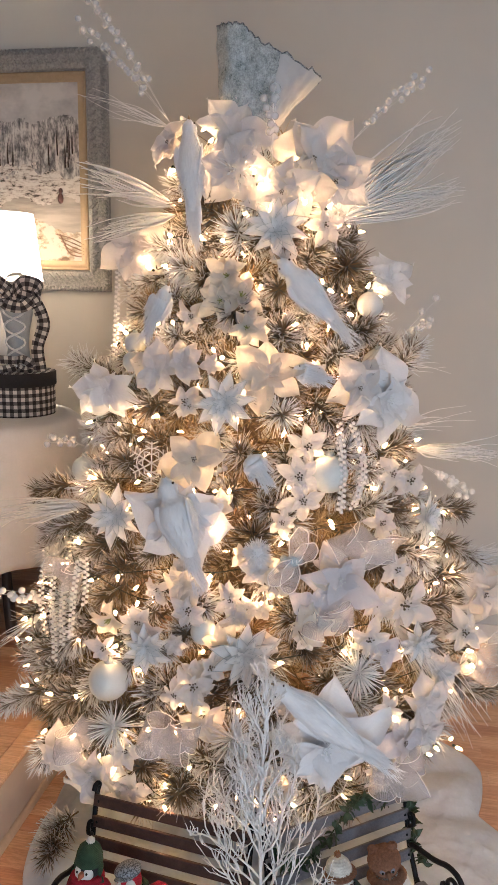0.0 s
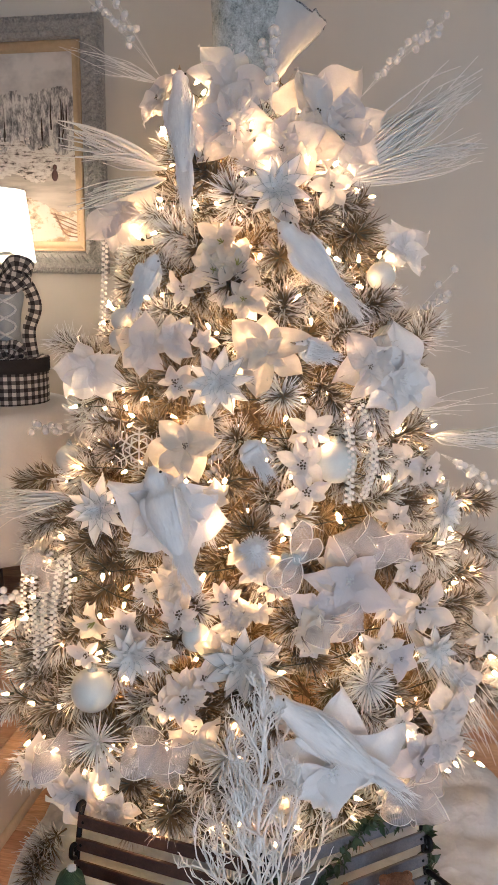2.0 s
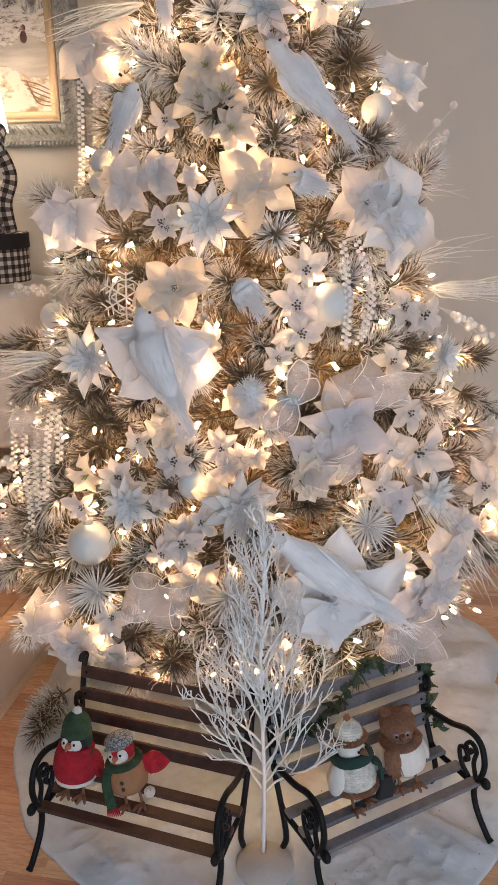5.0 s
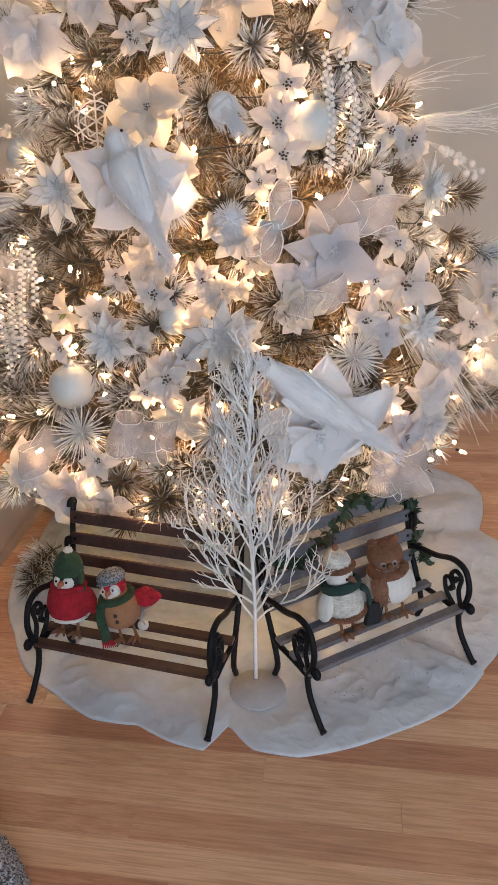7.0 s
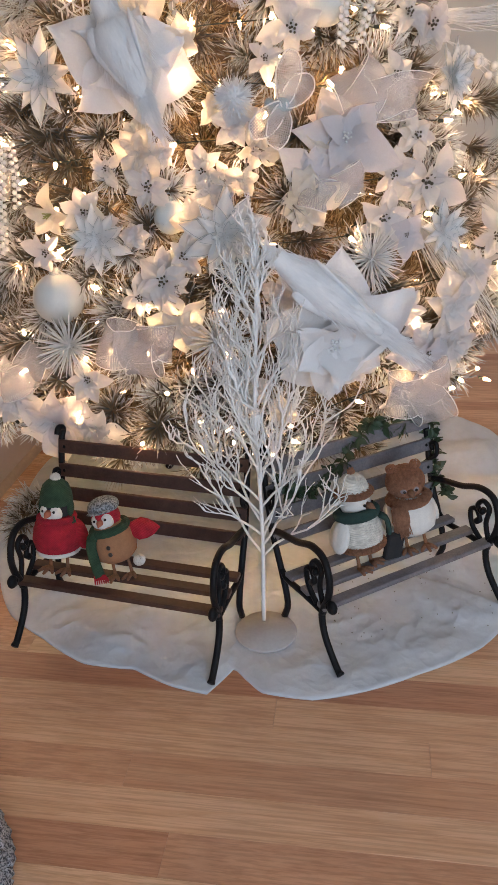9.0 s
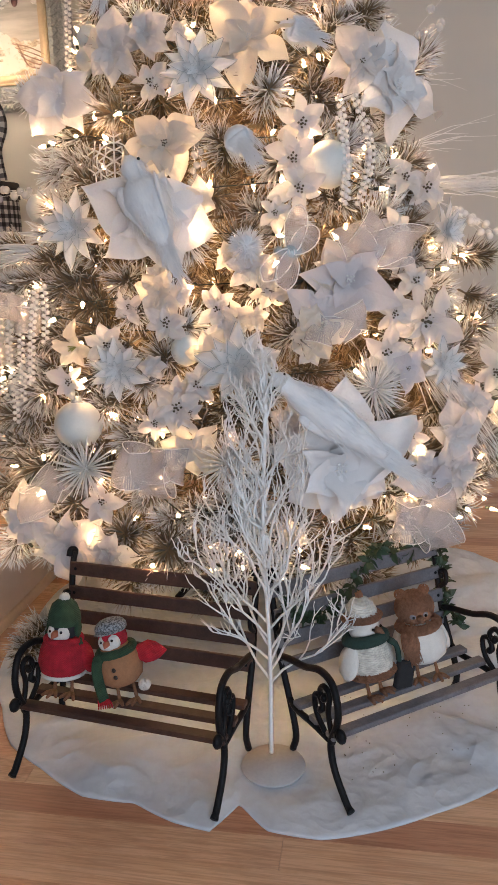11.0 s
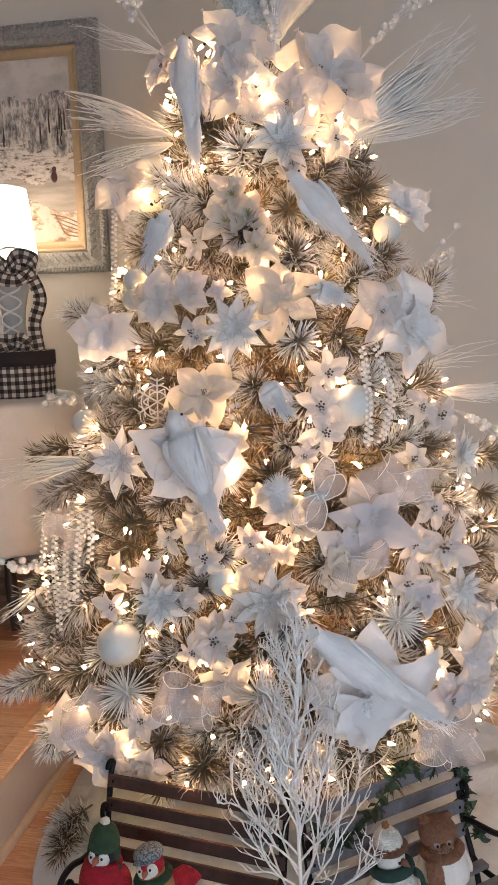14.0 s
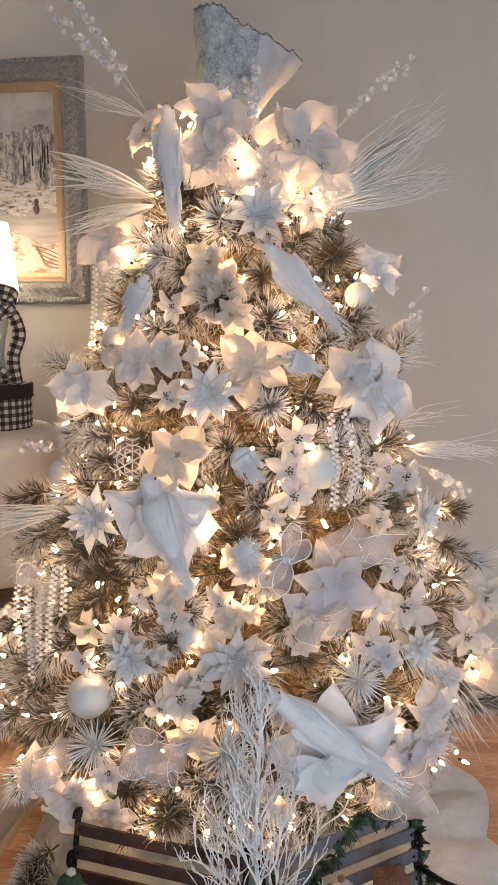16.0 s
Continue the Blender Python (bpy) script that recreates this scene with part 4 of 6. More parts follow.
# ---- toy birds on the benches ----
def strands(centre, radii, n, length, keep=None):
    """Long combed yarn that lies down over an ellipsoid."""
    s = Shape()
    c, r = Vector(centre), Vector(radii)
    for k in range(n):
        d = Vector((tr.gauss(0, 1), tr.gauss(0, 1), tr.gauss(0, 1))).normalized()
        if keep and not keep(d):
            continue
        t = Vector((tr.uniform(-0.35, 0.35), tr.uniform(-0.35, 0.35), -1.0))
        pts = []
        for q in range(4):
            e = (d + t * (q / 3) * length / max(r)).normalized()
            pts.append(c + Vector((e.x * r.x, e.y * r.y, e.z * r.z)) * (1.0 + (0.02, 0.07, 0.08, 0.11)[q] + tr.uniform(-0.01, 0.02)))
        s.tube(pts, [0.0009, 0.0011, 0.0010, 0.0003], 3, ends=False)
    return s


def tassel(top, spread, low, n):
    """A hanging bunch of yarn."""
    s = Shape()
    for k in range(n):
        a, q = tr.uniform(0, 6.283), math.sqrt(tr.random())
        x, y = top[0] + spread[0] * q * math.cos(a), top[1] + spread[1] * q * math.sin(a)
        s.tube([(x, y, top[2] - tr.uniform(0, 0.008)), (x + tr.uniform(-0.003, 0.003), y - 0.003, (top[2] + low) / 2), (x + tr.uniform(-0.006, 0.006), y + tr.uniform(-0.004, 0.002), low + tr.uniform(-0.006, 0.006))], [0.0017, 0.0019, 0.0008], 4)
    return s


def loop(rx, ry, z, tilt=0.0, n=21):
    return [(rx * math.cos(t), ry * math.sin(t), z + tilt * math.sin(t)) for t in np.linspace(0, 6.283, n)]


def toy_bird(m, kind, label):
    b = thing("toy_bird", m, label, "toy bird", "toy birds on the benches")
    suit = {"red": M["red_knit"], "tan": M["tan_felt"], "white": M["white_knit"], "fur": M["white_felt"]}[kind]
    for sx in (-1, 1):
        leg = part("leg", Shape().tube(spline([(sx * 0.018, 0.004, 0.062), (sx * 0.020, 0.0, 0.03), (sx * 0.021, -0.002, 0.005)], 3), [0.0036] * 5 + [0.0042] * 2, 7), M["twine"], b)
        for k in (-1, 0, 1):
            part("toe", Shape().tube([(sx * 0.021, 0.0, 0.0065), (sx * 0.021 + k * 0.010, -0.016, 0.007), (sx * 0.021 + k * 0.017, -0.034 + 0.008 * abs(k), 0.004)], [0.0046, 0.0048, 0.0030], 7), M["twine"], leg)
    fat = 1.06 if kind in ("red", "fur") else 1.0
    prof = [(0.004, 0.040), (0.030 * fat, 0.045), (0.045 * fat, 0.058), (0.0505 * fat, 0.080), (0.047 * fat, 0.104), (0.038, 0.124), (0.022, 0.138), (0.002, 0.142)]
    part("body", Shape().lathe(prof, 28), suit, b)
    skin = {"red": M["black_felt"], "tan": M["red_knit"], "white": M["white_felt"], "fur": M["brown_fur"]}[kind]
    head = part("head", Shape().ball((0, 0.0, 0.148), (0.0325, 0.0325, 0.031), 20, 14), skin, b)
    if kind != "white":
        cheek = M["white_felt"] if kind != "fur" else M["grey_felt"]
        for sx in (-1, 1):
            part("cheek", Shape().ball((sx * 0.0105, -0.0185, 0.145), (0.0150, 0.0170, 0.0180), 16, 12) if kind != "fur" else Shape().ball((sx * 0.0125, -0.0215, 0.150), (0.0080, 0.0125, 0.0065), 16, 12), cheek, head, "pale felt cheek")
        if kind != "fur":
            part("chin", Shape().ball((0, -0.019, 0.136), (0.016, 0.0160, 0.013), 14, 10), cheek, head, "pale felt chin")
    for sx in (-1, 1):
        part("eye", Shape().ball((sx * 0.0130, -0.0338, 0.150), 0.0031, 10, 8), M["eye"], head)
    part("beak", Shape().tube([(0, -0.031, 0.146), (0, -0.040, 0.145), (0, -0.050, 0.140)], [0.0080, 0.0070, 0.0010], 10), M["orange_felt"] if kind in ("red", "tan") else M["twine"], head)
    if kind == "red":
        part("cap", Shape().lathe([(0.0345, 0.158), (0.0355, 0.166), (0.033, 0.184), (0.027, 0.200), (0.017, 0.209), (0.002, 0.213)], 24), M["green_knit"], head, "", pose(0, 0.003, 0.0))
        for sx in (-1, 1):
            flap = part("ear_flap", Shape().ball((sx * 0.0335, 0.002, 0.150), (0.0055, 0.013, 0.019), 12, 8), M["green_knit"], head)
            part("ear_tassel", tassel((sx * 0.038, 0.0, 0.136), (0.006, 0.006), 0.118, 26), M["green_knit"], flap)["kind"] = "stuff"
        pom = part("pompom", Shape().ball((0, 0.004, 0.214), 0.0095, 12, 10), M["white_felt"], head)
        part("pompom_yarn", strands((0, 0.004, 0.214), (0.0098, 0.0098, 0.0098), 130, 0.006), M["white_felt"], pom)["kind"] = "stuff"
        part("hem", Shape().tube(loop(0.043, 0.043, 0.0515), 0.0055, 7), M["white_felt"], b)
        part("collar", Shape().tube(loop(0.036, 0.036, 0.126), 0.008, 8), M["red_knit"], b)
    if kind == "tan":
        part("cap", Shape().ball((0, 0.002, 0.172), (0.036, 0.036, 0.021), 22, 14), M["tweed"], head, "grey tweed flat cap")
        part("cap_peak", Shape().ball((0, -0.029, 0.167), (0.028, 0.014, 0.0045), 16, 10), M["tweed"], head)
        part("crest", Shape().tube([(0, -0.030, 0.164), (0, -0.0365, 0.156), (0, -0.038, 0.150)], [0.010, 0.006, 0.001], 8), M["red_knit"], head)
        part("scarf", Shape().tube(loop(0.037, 0.037, 0.121, 0.003), 0.0105, 9), M["green_knit"], b)
        knot = part("scarf_knot", Shape().ball((-0.027, -0.037, 0.114), (0.014, 0.011, 0.013), 14, 10), M["green_knit"], b)
        tail = part("scarf_tail", Shape().tube(spline([(-0.026, -0.046, 0.114), (-0.028, -0.056, 0.095), (-0.029, -0.057, 0.06), (-0.028, -0.056, 0.032)], 4), [0.012] * 13, 10, None, 0.4), M["green_knit"], b)
        for k in range(7):
            part("fringe", Shape().tube([(-0.041 + 0.004 * k, -0.056, 0.034), (-0.042 + 0.005 * k, -0.058, 0.024), (-0.045 + 0.0055 * k, -0.058, 0.014)], [0.0022, 0.0022, 0.001], 5), M["red_knit"], tail)
        for z in (0.090, 0.074):
            part("button", Shape().ball((0.008, -0.0495, z), (0.0052, 0.003, 0.0052), 10, 6), M["dark_wood"], b)
        part("wing", Shape().tube(spline([(0.036, 0.012, 0.106), (0.062, 0.018, 0.100), (0.085, 0.024, 0.094), (0.104, 0.028, 0.092)], 3), list(np.interp(np.arange(10), [0, 3, 5, 7, 9], [0.014, 0.028, 0.024, 0.015, 0.002])), 10, None, 0.45), M["red_knit"], b)
        part("wing", Shape().ball((0, 0, 0), (0.010, 0.022, 0.036), 12, 10), M["red_knit"], b, "", pose(-0.047, 0.010, 0.092, 12, 14, 0))
        part("tuft", strands((0.046, 0.0, 0.034), (0.012, 0.012, 0.012), 260, 0.012), M["white_felt"], b)["kind"] = "stuff"
    if kind == "white":
        part("cap", Shape().lathe([(0.0335, 0.166), (0.0335, 0.182), (0.028, 0.199), (0.017, 0.210), (0.002, 0.213)], 24), M["white_knit"], head)
        part("cap_brim", Shape().tube(loop(0.031, 0.031, 0.172, 0.003), 0.0085, 9), M["brown_fur"], head)
        part("brim_fur", strands((0, 0, 0.172), (0.0395, 0.0395, 0.013), 640, 0.012, lambda d: abs(d.z) < 0.75), M["brown_fur"], head)["kind"] = "stuff"
        part("pompom", tassel((0, 0, 0.226), (0.006, 0.006), 0.209, 30), M["brown_fur"], head)["kind"] = "stuff"
        part("scarf", Shape().tube(loop(0.038, 0.038, 0.127, -0.002), 0.0125, 10), M["green_felt"], b)
        part("scarf_tail", Shape().tube(spline([(0.020, -0.042, 0.120), (0.030, -0.050, 0.108), (0.032, -0.052, 0.09), (0.030, -0.052, 0.074)], 4), [0.016] * 13, 10, None, 0.35), M["green_felt"], b)
        part("hem", Shape().tube(loop(0.043, 0.043, 0.055), 0.0085, 8), M["brown_fur"], b)
        part("hem_fur", strands((0, 0, 0.057), (0.049, 0.049, 0.014), 800, 0.015, lambda d: abs(d.z) < 0.8), M["brown_fur"], b)["kind"] = "stuff"
        part("tail", Shape().ball((0, 0, 0), (0.020, 0.012, 0.034), 14, 10), M["white_felt"], b, "", pose(-0.010, 0.056, 0.072, 16, 0, 0))
    if kind == "fur":
        part("hood", Shape().ball((0, 0.010, 0.161), (0.037, 0.034, 0.033), 20, 14), M["brown_fur"], head)
        part("hood_fur", strands((0, 0.008, 0.160), (0.0385, 0.035, 0.034), 1300, 0.030, lambda d: not (d.y < -0.35 and d.z < 0.22)), M["brown_fur"], head)["kind"] = "stuff"
        for sx in (-1, 1):
            part("ear", strands((sx * 0.026, 0.004, 0.194), (0.011, 0.009, 0.010), 200, 0.010), M["brown_fur"], head)["kind"] = "stuff"
        part("fur_collar", Shape().tube(loop(0.037, 0.037, 0.124, 0.004), 0.012, 9), M["brown_fur"], b)
        part("collar_fur", strands((0, 0, 0.124), (0.046, 0.046, 0.017), 950, 0.020, lambda d: abs(d.z) < 0.8), M["brown_fur"], b)["kind"] = "stuff"
        part("fur_scarf", tassel((-0.031, -0.043, 0.128), (0.017, 0.009), 0.060, 150), M["brown_fur"], b)["kind"] = "stuff"
    if kind != "tan":
        wing = {"red": M["red_knit"], "white": M["white_felt"], "fur": M["white_felt"]}[kind]
        for sx in (-1, 1):
            part("wing", Shape().ball((0, 0, 0), (0.011, 0.023, 0.037), 14, 10), wing, b, "", pose(sx * 0.049, 0.012, 0.088, 12, -sx * 14, 0))
    return b


toy_bird(pose(-0.440, 0.088, 0.147, -10, 0, -22) @ Matrix.Scale(1.0, 4), "red", "toy bird in a red knitted jumper and green bobble hat")
toy_bird(pose(-0.296, 0.040, 0.147, -10, -15, -16) @ Matrix.Scale(0.96, 4), "tan", "tan felt toy bird with grey cap, green scarf and red wing")
toy_bird(pose(0.223, -0.014, 0.147, -14, 2, 40) @ Matrix.Scale(1.02, 4), "white", "white knitted toy bird with fur hem and dark green scarf")
toy_bird(pose(0.356, 0.036, 0.147, -10, -10, -2) @ Matrix.Scale(1.02, 4), "fur", "white toy bird wrapped in a brown fur hood")
satchel = thing("felt_bag", pose(0.285, 0.0, 0.155, 0, 8, 20), "small black felt bag leaning between two toy birds", "bag")
part("pouch", Shape().box((-0.022, -0.008, 0.0), (0.022, 0.008, 0.062), None, 0.003), M["black_felt"], satchel, "", None, False)

# knitted basket on the floor beside the camera's foot
knit = thing("knitted_basket", pose(-0.635, -0.53, 0), "grey and white chunky knitted basket standing on the oak floor", "basket")
for k in range(16):
    z = 0.012 + k * 0.021
    rad = 0.155 - 0.0006 * k * k + 0.003 * (k % 2)
    pts = [(rad * math.cos(t) + 0.003 * math.cos(30 * t), rad * math.sin(t), z + 0.004 * math.sin(24 * t)) for t in np.linspace(0, 6.283, 90)]
    part("knit_band", Shape().tube(pts, 0.0125, 7), M["speckled_knit"], knit)
part("bottom", Shape().lathe([(0.001, 0.002), (0.15, 0.002), (0.15, 0.012), (0.001, 0.014)], 24), M["grey_knit"], knit)


# ---- floor boards ----
board_mesh = Shape().box((0.0002, 0.0001, -0.012), (0.9998, 0.0779, 0.0), None, 0.0004).data("board", M["oak"], False)
fl, up = bpy.data.objects["floor"], bpy.data.objects["upper_floor"]
br = random.Random(11)


def boards(parent, u0, u1, v0, v1, top, least, most):
    v = v0
    while v < v1 - 0.001:
        u = u0 - br.uniform(0, most * 0.7)
        while u < u1:
            e = u + br.uniform(least, most)
            a, b2 = max(u, u0), min(e, u1)
            if b2 - a > 0.02:
                part("board", board_mesh, None, parent, "", Matrix.Translation((a, v, top)) @ Matrix.Diagonal((b2 - a, 1, 1, 1)))
            u = e
        v += 0.0780


boards(fl, STEP_U + 0.001, 2.6, -2.94, WALL_V - 0.07, 0.0, 0.60, 1.6)
structure("floor_rest", Shape().box((STEP_U, -3.0, -0.012), (2.6, -2.941, -0.001)), M["oak"])
boards(up, -3.2, STEP_U - 0.06, -2.964, WALL_V - 0.02, STEP_Z, 1.0, 2.4)
structure("upper_floor_rest", Shape().box((-3.2, -3.0, STEP_Z - 0.016), (STEP_U - 0.06, -2.965, STEP_Z - 0.001)), M["oak"])
structure("trim", Shape().box((STEP_U - 0.059, -3.0, STEP_Z - 0.016), (STEP_U + 0.008, WALL_V - 0.002, STEP_Z + 0.004), None, 0.006), M["oak"])


# ---- ornaments ----
def facing(p, ahead=0.55, up=0.12):
    """The way a thing on the tree looks: outward, turned a little to the room."""
    out = Vector((p[0] - AXIS[0], p[1] - AXIS[1], 0)).normalized()
    return (out * (1 - ahead) + Vector((-0.08, -1, 0)) * ahead + Vector((0, 0, up))).normalized()


def stand_at(p, way, spin=0.0):
    return Matrix.Translation(p) @ way.to_track_quat("Z", "Y").to_matrix().to_4x4() @ pose(0, 0, 0, 0, 0, spin)


def petal_mesh(name, material, width, fold, curl, point, seed=0, frill=0.0, full=0.75):
    """A petal of length 1 along +y: pointed, folded along its rib, crumpled between the side veins."""
    def at(u, v):
        s = (2 * u - 1)
        w = width * (math.sin(math.pi * min(1, v ** full)) ** point * (1 - 0.40 * v ** 6) + 0.14 * (1 - v)) * (1 + 0.07 * math.sin(8 * v + 2.1 * seed + (1.4 if s > 0 else 0.0)))
        edge = frill * math.sin(10 * v + seed + 2.2 * s) * abs(s)
        crumple = 0.016 * math.sin(19 * (v - 0.55 * abs(s)) + seed) * min(1.0, 2 * abs(s)) * math.sin(math.pi * min(1.0, v + 0.1))
        twist = 0.22 * math.sin(2.3 * seed) * s * v * width
        return s * w + 0.05 * math.sin(2.4 * v + seed) * v, v + 0.02 * edge, fold * (0.55 * abs(s) + 0.45 * s * s) * w * 1.6 - curl * v ** 2 + 0.05 * math.sin(3 * v + seed) + edge + crumple + twist
    return Shape().grid(at, 8, 12).data(name, material)


KINDS = {}
for kind, mat, spec in (
    ("velvet", "velvet", dict(width=0.36, fold=0.26, curl=0.30, point=0.88, frill=0.08, full=0.88)), ("satin", "satin", dict(width=0.34, fold=0.28, curl=0.30, point=0.72, frill=0.06, full=1.15)),
    ("snow", "snow", dict(width=0.37, fold=0.20, curl=0.22, point=1.05, frill=0.07, full=0.78)), ("lilac", "lilac", dict(width=0.33, fold=0.12, curl=0.22, point=1.0, frill=0.03)), ("silver", "silver_petal", dict(width=0.18, fold=0.28, curl=-0.05, point=0.95)),
    ("small", "velvet", dict(width=0.275, fold=0.30, curl=0.2, point=0.68, frill=0.05, full=1.15)), ("lily", "satin", dict(width=0.26, fold=0.34, curl=0.2, point=0.62, frill=0.05, full=1.2)),
):
    KINDS[kind] = [petal_mesh("petal", M[mat], seed=k * 1.7, **spec) for k in range(4)]
EDGE = Shape()
for s in (-1, 1):
    EDGE.tube([(s * 0.18 * math.sin(math.pi * v ** 0.75) ** 0.95, v, 0.28 * 0.18 * 1.6 * math.sin(math.pi * v ** 0.75) ** 0.95 + 0.05 * v * v + 0.01) for v in (0.35, 0.5, 0.62, 0.74, 0.86, 0.97)], 0.007, 4)
EDGE = EDGE.data("glitter_edge", M["silver_edge"])
TALK = {"snow": "large pure white velvet poinsettia with broad pointed petals", "velvet": "white velvet poinsettia with broad pointed petals", "satin": "cream satin poinsettia glowing with the lights behind it", "lilac": "pale lilac sheer poinsettia with wide petals",
        "silver": "pale silver flower with glitter-edged pointed petals", "small": "small white poinsettia with a dark stamen centre", "lily": "white lily flower with a green stamen centre"}
LAYERS = {"snow": ((6, 1.0, 8), (5, 0.62, 28)), "velvet": ((6, 1.0, 10), (5, 0.64, 30)), "satin": ((6, 1.0, 14), (4, 0.66, 34)), "lilac": ((5, 1.0, 10), (4, 0.62, 30)), "silver": ((10, 1.0, 6), (9, 0.76, 24), (7, 0.5, 46)),
          "small": ((6, 1.0, 14), (4, 0.62, 36)), "lily": ((6, 1.0, 22), (4, 0.75, 40))}
fr = random.Random(3)


def flower(kind, p, radius, spin=0.0, ahead=0.55, up=0.12):
    f = thing("flower_ornament" if kind in ("silver", "lily") else "poinsettia", stand_at(p, (facing(p, ahead, up) + Vector((fr.uniform(-1, 1), 0, fr.uniform(-1, 1))) * (0.1 if kind == "silver" else 0.28)).normalized(), spin) @ Matrix.Scale(radius, 4), TALK[kind], "flower", kind + " flowers on the tree")
    for layer, (n, size, lift) in enumerate(LAYERS[kind]):
        for k in range(n):
            wild = 4 if kind == "silver" else 17
            a = 360 * (k + 0.5 * layer) / n + fr.uniform(-wild, wild)
            s = size * fr.uniform(0.72 if wild > 5 else 0.9, 1.12)
            m = pose(0, 0, 0.02 * layer, 0, 0, a) @ pose(0, 0, 0, lift + fr.uniform(-wild, wild), fr.uniform(-wild, wild) * 1.2, 0) @ Matrix.Diagonal((s * fr.uniform(0.9, 1.1), s, s, 1))
            pt = part("petal", KINDS[kind][fr.randrange(4)], None, f, "", m)
            if kind == "silver":
                part("glitter_edge", EDGE, None, pt)
    if kind in ("lily", "satin") or (kind == "velvet" and p[2] > 1.85):
        backlight(p, facing(p, ahead, up))
    s = Shape()
    big = {"snow": 0.024, "velvet": 0.022, "satin": 0.022, "lilac": 0.028, "silver": 0.034, "small": 0.058, "lily": 0.035}[kind]
    for k in range({"silver": 22, "lily": 7}.get(kind, 9)):
        a, d = k * 2.4, big * 1.1 * math.sqrt(k)
        c = (d * math.cos(a), d * math.sin(a), 0.12 + 0.05 * fr.random())
        if kind == "lily":
            s.tube([(0, 0, 0.05), (c[0] * 1.3, c[1] * 1.3, 0.42)], [0.012, 0.02], 5)
        else:
            s.ball(c, big * (0.6 if kind == "silver" else 0.75), 7, 5)
    part("flower_centre", s, M[{"silver": "stamen_pearl", "lily": "stamen_green", "small": "stamen"}.get(kind, "stamen_pearl" if fr.random() < 0.75 else "stamen")], f)["kind"] = "stuff"
    return f


pr = random.Random(8)


def plume(L, w, ys, rs):
    """Loose barbs over the back and along the tail, combed towards its tip."""
    s = Shape()
    for k in range(420):
        v = pr.uniform(0.08, 1.0)
        out = 0.012 + 0.014 * pr.random() + 0.010 * v
        if v < 0.6:
            a, r = pr.uniform(-0.25, 3.39), float(np.interp(v * L, ys, rs))
            p = Vector((r * math.cos(a), v * L, 0.85 * r * math.sin(a) - 0.06 * w))
            d = Vector((math.cos(a) * 0.22 + pr.uniform(-0.15, 0.15), 1.0, math.sin(a) * 0.22))
        else:
            e = pr.choice((-1, 1)) * math.sqrt(pr.random())
            p = Vector((e * w * 0.42 * (1.25 - 0.6 * v), v * L * 0.97, 0.010 - 0.04 * L * (v - 0.44) ** 2))
            d = Vector((e * 0.30 + pr.uniform(-0.2, 0.2), 1.0, pr.uniform(-0.05, 0.12)))
        d = d.normalized() * out
        s.tube([p, p + d * 0.5 + Vector((0, 0, 0.001)), p + d], [0.0006, 0.0006, 0.0002], 3, ends=False)
    return s


def backlight(p, way):
    """A bulb of the string tucked behind an ornament."""
    q = Vector(p) - way * 0.03 + Vector((fr2.uniform(-0.02, 0.02), 0, fr2.uniform(-0.02, 0.02)))
    ob = part("bulb", BULB, None, lights, "", Matrix.Translation((q.x - AXIS[0], q.y - AXIS[1], q.z)) @ pose(0, 0, 0, fr2.uniform(30, 100), 0, fr2.uniform(-60, 60)))
    part("socket", CAP, None, ob)


fr2 = random.Random(17)


